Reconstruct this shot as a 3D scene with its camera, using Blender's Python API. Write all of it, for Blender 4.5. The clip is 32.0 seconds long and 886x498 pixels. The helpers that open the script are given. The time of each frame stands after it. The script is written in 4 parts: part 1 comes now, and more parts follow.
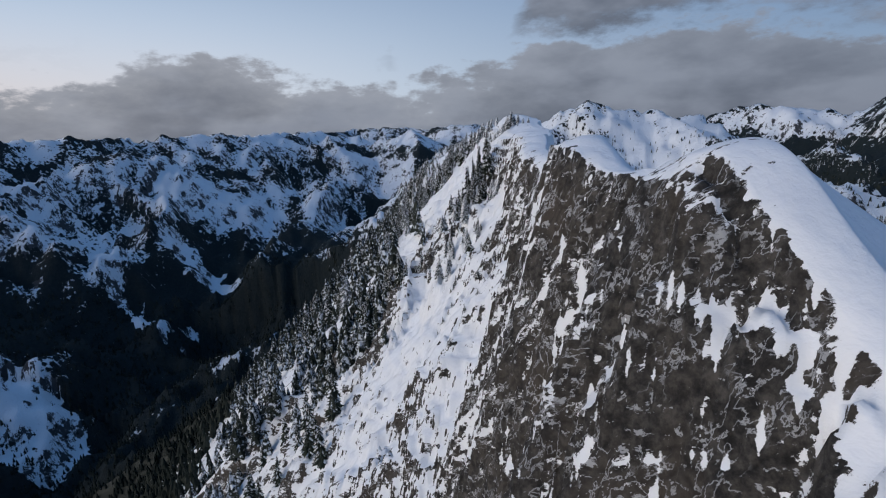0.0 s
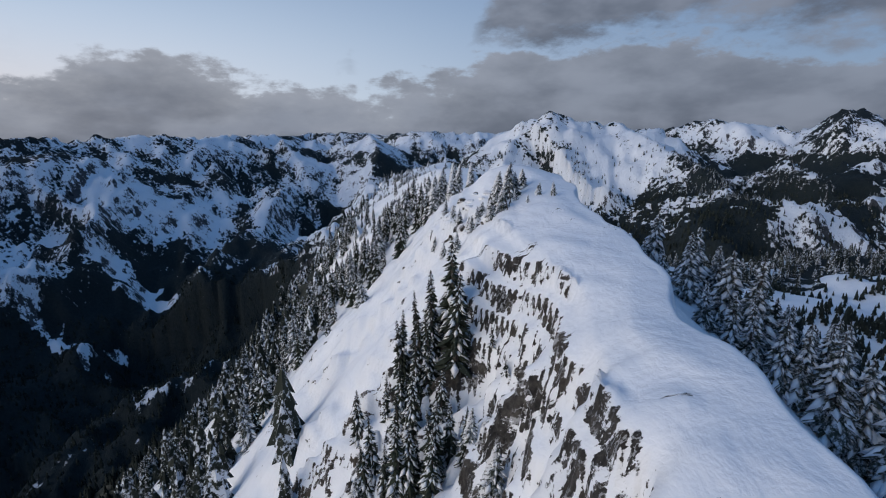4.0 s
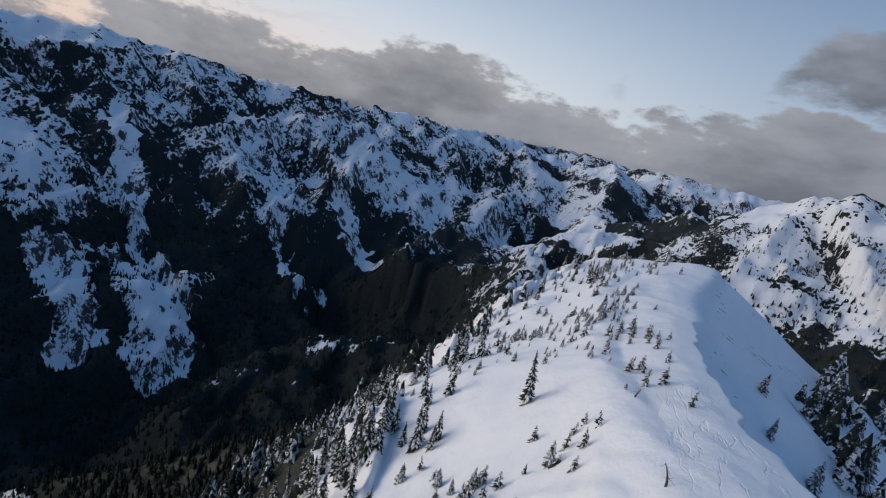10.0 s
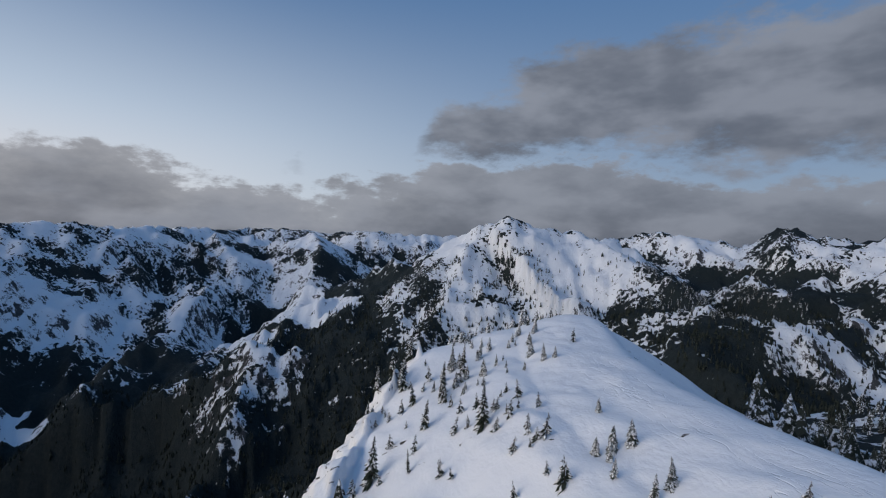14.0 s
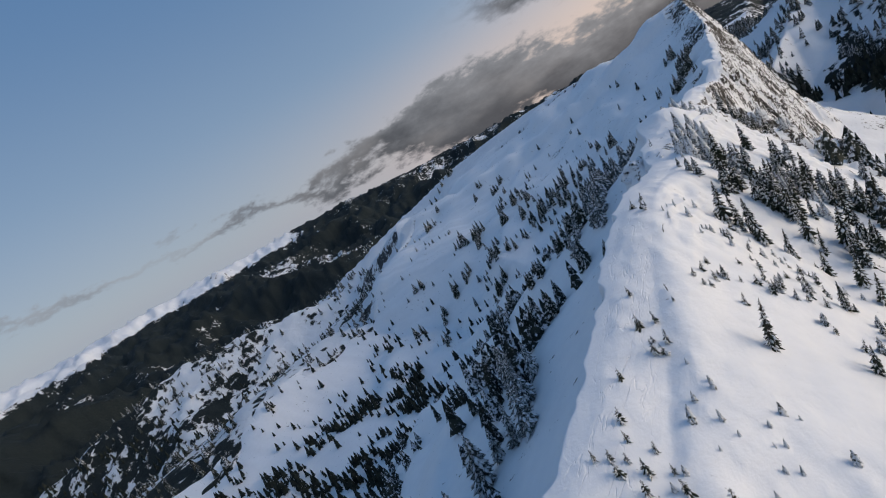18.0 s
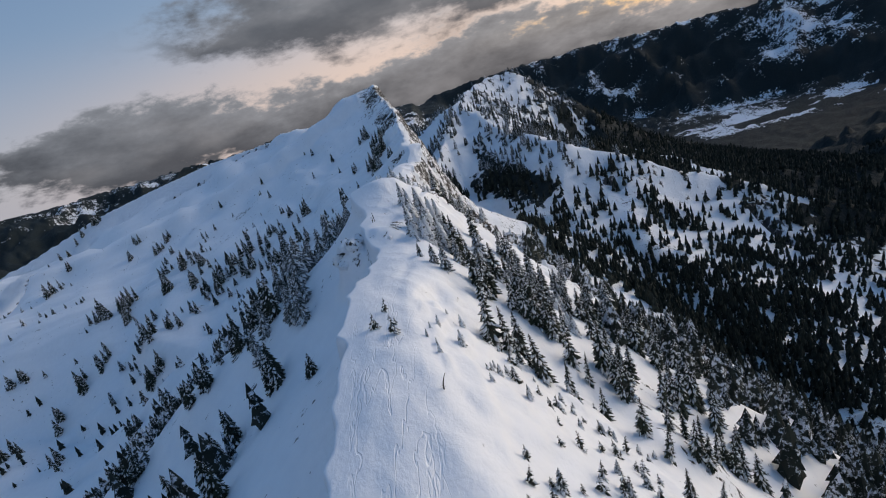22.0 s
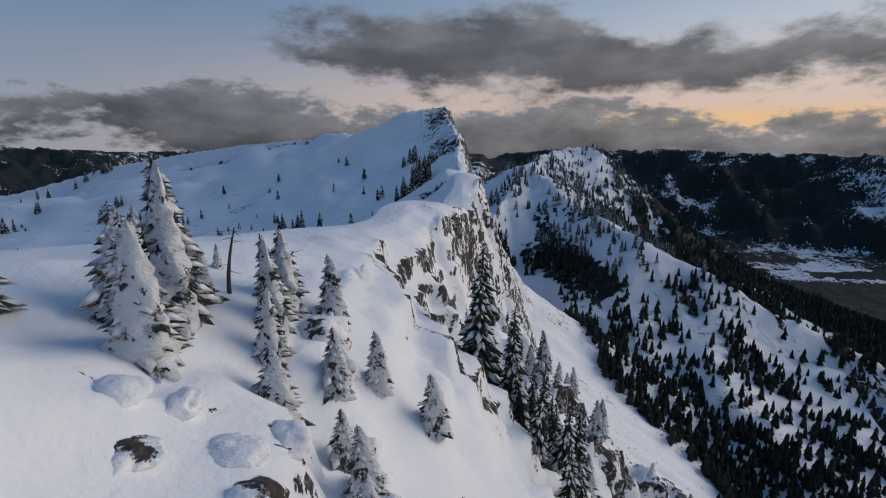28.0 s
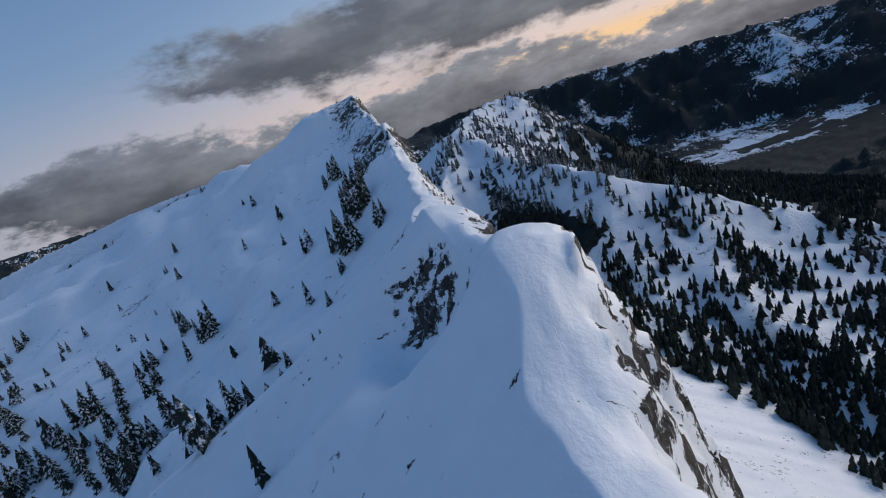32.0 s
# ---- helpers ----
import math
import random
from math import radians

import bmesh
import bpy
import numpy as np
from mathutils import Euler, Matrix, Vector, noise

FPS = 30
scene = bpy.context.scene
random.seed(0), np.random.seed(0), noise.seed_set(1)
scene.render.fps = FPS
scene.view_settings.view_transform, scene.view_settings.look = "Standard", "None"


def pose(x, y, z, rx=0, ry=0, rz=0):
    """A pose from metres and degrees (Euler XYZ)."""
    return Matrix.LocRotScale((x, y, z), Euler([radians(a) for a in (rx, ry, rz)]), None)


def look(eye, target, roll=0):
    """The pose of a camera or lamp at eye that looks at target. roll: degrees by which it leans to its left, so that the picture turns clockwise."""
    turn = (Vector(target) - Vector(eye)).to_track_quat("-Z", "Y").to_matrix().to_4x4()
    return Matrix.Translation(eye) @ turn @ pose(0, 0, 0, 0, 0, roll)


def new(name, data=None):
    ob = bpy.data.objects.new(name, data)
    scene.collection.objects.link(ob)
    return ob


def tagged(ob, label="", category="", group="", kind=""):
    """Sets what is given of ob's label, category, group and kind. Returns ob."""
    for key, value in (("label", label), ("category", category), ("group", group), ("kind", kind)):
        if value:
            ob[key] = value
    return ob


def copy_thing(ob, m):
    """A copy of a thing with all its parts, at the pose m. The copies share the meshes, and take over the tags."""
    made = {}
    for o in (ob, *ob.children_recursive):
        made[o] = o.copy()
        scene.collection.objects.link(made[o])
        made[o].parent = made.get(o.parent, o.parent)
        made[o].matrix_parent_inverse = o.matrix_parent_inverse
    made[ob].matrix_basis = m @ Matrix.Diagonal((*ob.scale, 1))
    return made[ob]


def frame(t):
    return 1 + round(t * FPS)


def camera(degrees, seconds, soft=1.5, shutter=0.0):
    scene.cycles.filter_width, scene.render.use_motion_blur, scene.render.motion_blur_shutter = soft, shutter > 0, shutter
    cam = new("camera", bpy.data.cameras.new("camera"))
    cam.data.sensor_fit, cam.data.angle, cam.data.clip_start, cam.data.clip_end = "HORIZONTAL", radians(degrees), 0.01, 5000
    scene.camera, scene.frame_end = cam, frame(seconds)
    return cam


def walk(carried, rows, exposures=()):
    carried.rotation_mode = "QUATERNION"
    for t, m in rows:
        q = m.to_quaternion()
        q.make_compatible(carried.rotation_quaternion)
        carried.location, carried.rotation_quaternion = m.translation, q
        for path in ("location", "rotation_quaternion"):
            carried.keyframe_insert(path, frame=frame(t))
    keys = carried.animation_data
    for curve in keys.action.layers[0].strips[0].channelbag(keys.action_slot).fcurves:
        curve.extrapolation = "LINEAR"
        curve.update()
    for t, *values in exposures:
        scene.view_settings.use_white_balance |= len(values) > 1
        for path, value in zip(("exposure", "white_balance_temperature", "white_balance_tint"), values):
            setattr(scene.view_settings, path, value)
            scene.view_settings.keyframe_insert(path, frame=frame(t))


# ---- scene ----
cam = camera(85.3, 32.0, 1.1)

PATH = [
    (0.0, pose(-0.00, 0.00, -0.00, 76.41, 2.07, 0.05)),
    (0.5, pose(0.24, 10.71, 0.86, 77.04, 1.43, -0.84)),
    (1.0, pose(0.67, 21.20, 1.93, 77.18, 0.94, -1.73)),
    (1.5, pose(1.41, 32.25, 3.04, 77.13, 0.57, -1.92)),
    (2.0, pose(2.34, 42.90, 4.24, 76.52, 0.50, -2.43)),
    (2.5, pose(3.16, 52.75, 5.41, 76.00, 1.01, -4.03)),
    (3.0, pose(4.26, 62.99, 6.60, 75.60, 1.11, -4.82)),
    (3.5, pose(5.46, 73.39, 7.48, 76.21, 0.99, -4.63)),
    (4.0, pose(6.90, 84.08, 8.36, 76.94, 0.73, -4.53)),
    (4.5, pose(8.63, 95.02, 9.23, 77.85, 0.09, -4.32)),
    (5.0, pose(10.41, 105.67, 10.10, 78.80, -1.08, -3.58)),
    (5.5, pose(11.96, 115.52, 10.93, 79.63, -2.96, -1.91)),
    (6.0, pose(13.33, 124.80, 11.75, 80.30, -5.28, 0.36)),
    (6.5, pose(14.27, 133.58, 12.85, 80.58, -8.24, 3.93)),
    (7.0, pose(14.97, 142.92, 13.58, 80.12, -11.33, 8.87)),
    (7.5, pose(15.18, 152.05, 14.07, 79.10, -13.59, 14.47)),
    (8.0, pose(14.71, 161.23, 14.43, 78.03, -14.34, 18.40)),
    (8.5, pose(13.70, 169.92, 14.67, 77.28, -14.29, 21.01)),
    (9.0, pose(12.33, 178.19, 14.84, 76.64, -13.44, 23.03)),
    (9.5, pose(10.51, 186.49, 14.76, 76.26, -12.93, 23.78)),
    (10.0, pose(8.29, 194.37, 14.72, 75.69, -12.92, 23.81)),
    (10.5, pose(5.58, 202.09, 14.59, 74.14, -12.20, 23.19)),
    (11.0, pose(2.97, 209.38, 14.17, 72.75, -10.42, 21.50)),
    (11.5, pose(0.01, 217.33, 13.31, 73.27, -9.49, 20.69)),
    (12.0, pose(-2.87, 225.00, 12.33, 75.57, -6.80, 18.64)),
    (12.5, pose(-5.85, 232.48, 11.58, 77.49, -3.68, 16.44)),
    (13.0, pose(-8.55, 241.25, 11.04, 79.18, -2.99, 13.14)),
    (13.5, pose(-10.60, 250.21, 10.49, 83.61, -4.02, 5.40)),
    (14.0, pose(-10.34, 257.13, 7.89, 88.90, -1.66, -11.35)),
    (14.5, pose(-10.60, 263.43, 7.13, 92.03, 1.72, -32.19)),
    (15.0, pose(-10.02, 269.00, 7.62, 93.49, 10.11, -51.51)),
    (15.5, pose(-9.44, 273.93, 8.97, 93.83, 17.40, -69.37)),
    (16.0, pose(-9.48, 279.29, 12.02, 92.02, 23.38, -87.16)),
    (16.5, pose(-10.00, 284.60, 17.07, 88.83, 27.08, -104.38)),
    (17.0, pose(-9.82, 288.55, 21.98, 84.99, 28.90, -120.54)),
    (17.5, pose(-7.80, 289.80, 24.64, 81.02, 29.34, -134.62)),
    (18.0, pose(-4.46, 289.26, 25.46, 77.13, 28.89, -147.28)),
    (18.5, pose(-1.45, 287.93, 26.20, 74.64, 27.02, -157.40)),
    (19.0, pose(1.16, 285.35, 26.42, 72.07, 23.60, -164.68)),
    (19.5, pose(3.57, 281.61, 26.00, 70.00, 20.96, -170.42)),
    (20.0, pose(5.58, 277.04, 25.15, 69.05, 19.17, -175.26)),
    (20.5, pose(7.22, 271.71, 24.21, 69.19, 18.82, -179.84)),
    (21.0, pose(8.80, 265.84, 23.06, 70.66, 17.18, -182.97)),
    (21.5, pose(9.68, 259.00, 21.65, 70.62, 16.04, -184.02)),
    (22.0, pose(10.42, 252.00, 20.19, 70.48, 15.46, -184.08)),
    (22.5, pose(10.93, 244.78, 18.60, 70.32, 15.24, -183.91)),
    (23.0, pose(11.23, 236.58, 15.94, 71.18, 15.78, -184.18)),
    (23.5, pose(11.40, 228.64, 14.92, 71.54, 13.86, -184.67)),
    (24.0, pose(11.09, 220.60, 13.44, 72.12, 13.80, -184.57)),
    (24.5, pose(10.80, 211.72, 11.80, 73.53, 13.19, -184.01)),
    (25.0, pose(10.30, 203.04, 10.44, 74.09, 11.42, -182.51)),
    (25.5, pose(9.31, 194.52, 9.20, 74.11, 9.76, -180.76)),
    (26.0, pose(8.82, 186.71, 8.12, 74.24, 8.11, -179.13)),
    (26.5, pose(9.10, 179.63, 7.29, 74.65, 6.39, -177.76)),
    (27.0, pose(9.77, 172.21, 6.65, 75.35, 4.48, -176.67)),
    (27.5, pose(10.45, 163.37, 6.14, 76.31, 2.26, -175.88)),
    (28.0, pose(11.00, 153.47, 5.67, 77.38, -0.16, -175.27)),
    (28.5, pose(11.60, 144.12, 5.77, 77.68, -0.36, -173.72)),
    (29.0, pose(12.59, 135.38, 6.46, 78.50, -0.01, -172.99)),
    (29.5, pose(13.84, 126.53, 6.98, 78.40, 1.35, -172.96)),
    (30.0, pose(15.30, 117.75, 7.80, 77.60, 3.94, -174.14)),
    (30.5, pose(16.97, 108.97, 8.50, 76.65, 6.78, -176.47)),
    (31.0, pose(18.54, 100.03, 8.96, 76.09, 9.73, -179.28)),
    (31.5, pose(19.65, 91.37, 8.81, 74.96, 13.09, -182.28)),
    (32.0, pose(20.42, 82.66, 8.24, 73.73, 16.67, -185.69)),
]

walk(cam, PATH, [(0.0, -0.15, 6150, 10), (3.5, -0.15, 6050, 10), (7.0, -0.05, 6600, 10), (13.0, -0.05, 6550, 10), (15.0, -0.28, 6300, 10), (17.5, 0.12, 7100, 10), (21.0, 0.12, 6950, 10), (24.0, 0.12, 6700, 10), (25.5, 0.06, 6600, 10),
                 (27.5, -0.28, 6650, 10), (28.5, -0.28, 6650, 10), (30.5, -0.02, 6350, 10), (32.0, 0.0, 6250, 10)])

# ---- light ----
SUN_AZ, SUN_EL = -112.0, 9.0        # degrees east of north, degrees up


def towards(az, el):
    a, e = radians(az), radians(el)
    return Vector((math.sin(a) * math.cos(e), math.cos(a) * math.cos(e), math.sin(e)))


sun_data = bpy.data.lights.new("sun", "SUN")
sun_data.energy, sun_data.angle, sun_data.color = 3.0, radians(56), (1.0, 0.87, 0.72)
sun = new("sun", sun_data)
sun.matrix_world = look(towards(SUN_AZ, SUN_EL) * 100, (0, 0, 0))
scene.view_settings.exposure = 0.0


class Nodes:
    """Small helper to write node trees as expressions."""

    def __init__(self, tree):
        self.t = tree
        self.t.nodes.clear()

    def node(self, kind, **props):
        n = self.t.nodes.new(kind)
        for k, v in props.items():
            setattr(n, k, v)
        return n

    def put(self, socket, v):
        if isinstance(v, bpy.types.NodeSocket):
            self.t.links.new(v, socket)
        else:
            socket.default_value = v

    def math(self, op, a, b=0.0, c=0.0, clamp=False):
        n = self.node("ShaderNodeMath", operation=op, use_clamp=clamp)
        for s, v in zip(n.inputs, (a, b, c)):
            self.put(s, v)
        return n.outputs[0]

    def ramp(self, v, lo, hi, smooth=True):
        n = self.node("ShaderNodeMapRange", interpolation_type="SMOOTHSTEP" if smooth else "LINEAR")
        self.put(n.inputs[0], v)
        n.inputs[1].default_value, n.inputs[2].default_value = lo, hi
        return n.outputs[0]

    def mix(self, f, a, b):
        n = self.node("ShaderNodeMix", data_type="RGBA")
        self.put(n.inputs[0], f)
        for s, v in ((n.inputs[6], a), (n.inputs[7], b)):
            self.put(s, (*v, 1.0) if isinstance(v, tuple) and len(v) == 3 else v)
        return n.outputs[2]

    def noise(self, vec, scale, detail=4.0, rough=0.55, kind="FBM"):
        n = self.node("ShaderNodeTexNoise", noise_type=kind)
        self.put(n.inputs["Vector"], vec)
        n.inputs["Scale"].default_value, n.inputs["Detail"].default_value = scale, detail
        n.inputs["Roughness"].default_value = rough
        return n.outputs[0]

    def curve(self, v, pts):
        """A smooth curve through (place, value) pairs, both from 0 to 1."""
        n = self.node("ShaderNodeValToRGB")
        n.color_ramp.interpolation = "B_SPLINE" if len(pts) > 40 else "EASE"
        el = n.color_ramp.elements
        for i, (p, h) in enumerate(pts):
            e = el[i] if i < 2 else el.new(p)
            e.position, e.color = p, (h, h, h, 1.0)
        self.put(n.inputs[0], v)
        return n.outputs[0]


# ---- sky: clear dusk sky with two decks of broken cloud ----
world = bpy.data.worlds.new("sky")
scene.world = world
world.use_nodes = True
N = Nodes(world.node_tree)
way = N.node("ShaderNodeTexCoord").outputs["Generated"]
sep = N.node("ShaderNodeSeparateXYZ")
N.put(sep.inputs[0], way)
dx_, dy_, dz_ = sep.outputs
flat = N.math("SQRT", N.math("ADD", N.math("MULTIPLY", dx_, dx_), N.math("MULTIPLY", dy_, dy_)))
el_ = N.math("MULTIPLY", N.math("ARCTAN2", dz_, flat), 57.29578)
az_ = N.math("MULTIPLY", N.math("ARCTAN2", dx_, dy_), 57.29578)
turn_ = N.math("DIVIDE", N.math("ADD", az_, 180.0), 360.0)      # 0 south, 0.25 west, 0.5 north, 0.75 east

air = N.node("ShaderNodeTexSky", sky_type="NISHITA", sun_disc=False, sun_elevation=radians(5.0),
             sun_rotation=radians(SUN_AZ), altitude=1700.0, air_density=1.0, dust_density=1.2, ozone_density=2.0)
glow_side = N.ramp(N.math("ADD", N.math("MULTIPLY", dx_, math.sin(radians(-85))), N.math("MULTIPLY", dy_, math.cos(radians(-85)))), -0.75, 0.75)
low = N.ramp(el_, 14.0, 1.0)
clear = N.node("ShaderNodeMix", data_type="RGBA", blend_type="MULTIPLY")
clear.inputs[0].default_value = 1.0
N.put(clear.inputs[6], air.outputs[0])
clear.inputs[7].default_value = (0.1, 0.1, 0.1, 1.0)
blue = N.mix(N.ramp(el_, 0.0, 32.0), N.mix(glow_side, (0.27, 0.38, 0.55), (0.92, 1.02, 1.12)), (0.10, 0.22, 0.45))
base = N.mix(0.8, clear.outputs[2], blue)
warm_side = N.ramp(N.math("ADD", N.math("MULTIPLY", dx_, math.sin(radians(-120))), N.math("MULTIPLY", dy_, math.cos(radians(-120)))), -0.6, 0.9)
base = N.mix(N.math("MULTIPLY", low, N.math("ADD", N.math("MULTIPLY", warm_side, 0.78), 0.08)), base, (0.82, 0.56, 0.42))


def rounds(pts, lo=-5.0, span=40.0):
    """(azimuth, elevation) pairs into places and values of a curve."""
    rows = sorted(((a + 180.0) / 360.0, (e - lo) / span) for a, e in pts)
    join = (rows[0][1] + rows[-1][1]) / 2
    return [(0.0, join)] + rows + [(1.0, join)]


puff = N.node("ShaderNodeCombineXYZ")
N.put(puff.inputs[0], N.math("MULTIPLY", N.math("DIVIDE", dx_, flat), 5.0))
N.put(puff.inputs[1], N.math("MULTIPLY", N.math("DIVIDE", dy_, flat), 5.0))
N.put(puff.inputs[2], N.math("MULTIPLY", el_, 0.2))
puffs = puff.outputs[0]
big = N.noise(puffs, 1.0, 8.0, 0.60)
fine = N.noise(puffs, 3.6, 6.0, 0.62)
lift = N.math("MULTIPLY", N.math("SUBTRACT", N.math("ADD", N.math("MULTIPLY", big, 0.7), N.math("MULTIPLY", fine, 0.3)), 0.5), 17.0)
el_w = N.math("ADD", el_, lift)


def deck(top, bottom, soft_top=1.6, soft_low=1.6):
    t = N.math("SUBTRACT", N.math("MULTIPLY", N.curve(turn_, rounds(top)), 40.0), 5.0)
    b = N.math("SUBTRACT", N.math("MULTIPLY", N.curve(turn_, rounds(bottom)), 40.0), 5.0)
    up = N.ramp(N.math("SUBTRACT", t, el_w), 0.0, soft_top)
    dn = N.ramp(N.math("SUBTRACT", el_w, b), 0.0, soft_low)
    return N.math("MULTIPLY", up, dn), N.math("DIVIDE", N.math("SUBTRACT", el_w, b), N.math("MAXIMUM", N.math("SUBTRACT", t, b), 0.5), clamp=True)


bank, bank_h = deck(
    [(-175, 5.4), (-166, 4.4), (-158, 2.4), (-145, 2.8), (-120, 4.5), (-90, 5.0), (-62, 3.5), (-50, 7.0), (-38, 6.0), (-24, 8.8), (-14, 6.4),
     (-5, 5.6), (6, 7.6), (14, 9.5), (28, 9.5), (45, 8.0), (60, 5.5), (75, 3.0), (90, 5.0), (104, 5.4), (118, 4.4), (128, 4.0), (140, 5.0),
     (148, 6.2), (156, 5.6), (164, 4.0), (176, 3.6)],
    [(-175, -4.0), (-150, -4.0), (-90, -4.0), (-40, -4.0), (0, -4.0), (45, -4.0), (70, 0.5), (84, 2.6), (96, 3.4), (112, 3.0), (125, 1.6), (140, 0.0), (152, -4.0), (176, -4.0)], 1.5, 1.6)
deck2, deck_h = deck(
    [(-178, 15.0), (-165, 13.0), (-150, 11.5), (-135, 11.0), (-110, 12.0), (-80, 9.0), (-55, 4.0), (-44, 9.5), (-36, 9.0), (-28, 4.0), (-10, 4.0), (-6, 9.6), (-2, 4.0), (4, 6.0), (12, 17.0), (30, 23.0),
     (50, 23.0), (62, 29.0), (72, 27.0), (80, 19.0), (88, 14.5), (96, 4.0), (115, 3.0), (140, 5.0), (152, 11.0), (165, 14.0), (176, 15.0)],
    [(-178, 4.2), (-165, 3.6), (-150, 4.0), (-135, 4.0), (-110, 5.0), (-80, 5.0), (-55, 5.0), (-44, 7.0), (-36, 7.4), (-28, 7.0), (-10, 7.0), (-6, 6.6), (-2, 7.0), (4, 8.0), (12, 9.2), (30, 9.0),
     (50, 8.0), (62, 6.5), (72, 6.0), (80, 5.5), (88, 5.5), (96, 5.0), (115, 5.0), (140, 8.0), (152, 9.5), (165, 6.0), (176, 4.4)], 3.2, 3.0)
thick = N.noise(puffs, 1.3, 4.0, 0.5)
grey = N.mix(N.ramp(thick, 0.36, 0.66), (0.125, 0.14, 0.175), (0.25, 0.27, 0.32))
dusky = N.mix(N.ramp(thick, 0.40, 0.75), (0.048, 0.056, 0.072), (0.15, 0.155, 0.175))
dark = N.mix(N.ramp(dy_, -0.35, -0.75), grey, dusky)
light_top = N.mix(glow_side, (0.30, 0.33, 0.39), (0.46, 0.46, 0.48))
bank_col = N.mix(N.math("MULTIPLY", N.math("MULTIPLY", bank_h, bank_h), 0.75), dark, light_top)
deck_col = N.mix(N.math("MULTIPLY", N.math("MULTIPLY", deck_h, thick), 0.7), dark, light_top)
ember = N.math("MULTIPLY", N.ramp(N.math("ABSOLUTE", N.math("SUBTRACT", el_, 2.2)), 1.8, 0.0), N.ramp(N.math("ADD", N.math("MULTIPLY", dx_, math.sin(radians(-152))), N.math("MULTIPLY", dy_, math.cos(radians(-152)))), 0.90, 0.99))
base = N.mix(N.math("MULTIPLY", ember, 0.7), base, (1.0, 0.62, 0.26))
skycol = N.mix(N.math("MULTIPLY", deck2, 0.93), base, deck_col)
skycol = N.mix(N.math("MULTIPLY", bank, 0.95), skycol, bank_col)
back = N.node("ShaderNodeBackground")
N.put(back.inputs[0], skycol)
back.inputs[1].default_value = 1.0
N.put(N.node("ShaderNodeOutputWorld").inputs[0], back.outputs[0])


# ---- materials ----
def material(name):
    m = bpy.data.materials.new(name)
    m.use_nodes = True
    return m, Nodes(m.node_tree)


def finish(n, colour, rough, bump=None, spec=0.3, strength=0.3, dist=0.1, sss=0.0):
    p = n.node("ShaderNodeBsdfPrincipled")
    n.put(p.inputs["Base Color"], (*colour, 1.0) if isinstance(colour, tuple) else colour)
    n.put(p.inputs["Roughness"], rough)
    p.inputs["Specular IOR Level"].default_value = spec
    if bump is not None:
        b = n.node("ShaderNodeBump")
        b.inputs["Strength"].default_value, b.inputs["Distance"].default_value = strength, dist
        n.put(b.inputs["Height"], bump)
        n.put(p.inputs["Normal"], b.outputs[0])
    n.put(n.node("ShaderNodeOutputMaterial").inputs[0], p.outputs[0])


def place(n):
    return n.node("ShaderNodeNewGeometry").outputs["Position"]


def scaled(n, vec, s):
    m = n.node("ShaderNodeMapping")
    n.put(m.inputs[0], vec)
    m.inputs["Scale"].default_value = s
    return m.outputs[0]


def attribute(n, name):
    return n.node("ShaderNodeAttribute", attribute_name=name).outputs["Fac"]


# ground close by: wind-packed snow over dark rock
ground_mat, n = material("snow_and_rock")
p = place(n)
rockness = attribute(n, "bare")
sheared = n.node("ShaderNodeSeparateXYZ")
n.put(sheared.inputs[0], p)
slant = n.node("ShaderNodeCombineXYZ")
n.put(slant.inputs[0], sheared.outputs[0])
n.put(slant.inputs[1], n.math("ADD", sheared.outputs[1], n.math("MULTIPLY", sheared.outputs[2], 0.28)))
n.put(slant.inputs[2], sheared.outputs[2])
warp = n.node("ShaderNodeTexNoise")
n.put(warp.inputs["Vector"], p)
warp.inputs["Scale"].default_value, warp.inputs["Detail"].default_value = 0.22, 4.0
shift = n.node("ShaderNodeVectorMath", operation="MULTIPLY_ADD")
n.put(shift.inputs[0], warp.outputs["Color"])
shift.inputs[1].default_value = (2.5, 2.5, 2.5)
n.put(shift.inputs[2], slant.outputs[0])
q = shift.outputs[0]
streak = n.noise(scaled(n, q, (0.20, 0.70, 0.20)), 1.0, 8.0, 0.62)
ledge = n.noise(scaled(n, q, (0.45, 0.75, 0.9)), 1.0, 8.0, 0.70)
broad = n.noise(p, 0.07, 4.0, 0.5)
crack = n.noise(p, 1.3, 8.0, 0.7)
facet = n.node("ShaderNodeTexVoronoi", feature="DISTANCE_TO_EDGE")
n.put(facet.inputs["Vector"], scaled(n, q, (0.35, 0.55, 0.30)))
facet.inputs["Scale"].default_value = 1.0
facet.inputs["Randomness"].default_value = 1.0
vary = n.math("ADD", n.math("MULTIPLY", n.math("SUBTRACT", streak, 0.5), 2.0), n.math("ADD", n.math("MULTIPLY", n.math("SUBTRACT", ledge, 0.5), 1.7), n.math("MULTIPLY", n.math("SUBTRACT", broad, 0.5), 0.9)))
rock_f = n.ramp(n.math("ADD", rockness, vary), 0.485, 0.525)
split = n.ramp(facet.outputs["Distance"], 0.10, 0.0)
rock_c = n.mix(n.ramp(n.math("ADD", n.math("MULTIPLY", crack, 0.65), n.math("MULTIPLY", n.noise(p, 0.4, 7.0, 0.7), 0.35)), 0.38, 0.64), (0.020, 0.019, 0.019), (0.105, 0.096, 0.086))
rock_c = n.mix(n.ramp(n.noise(p, 0.13, 4.0), 0.45, 0.7), rock_c, (0.078, 0.066, 0.055))
rock_c = n.mix(n.math("MULTIPLY", split, 0.35), rock_c, (0.012, 0.012, 0.012))
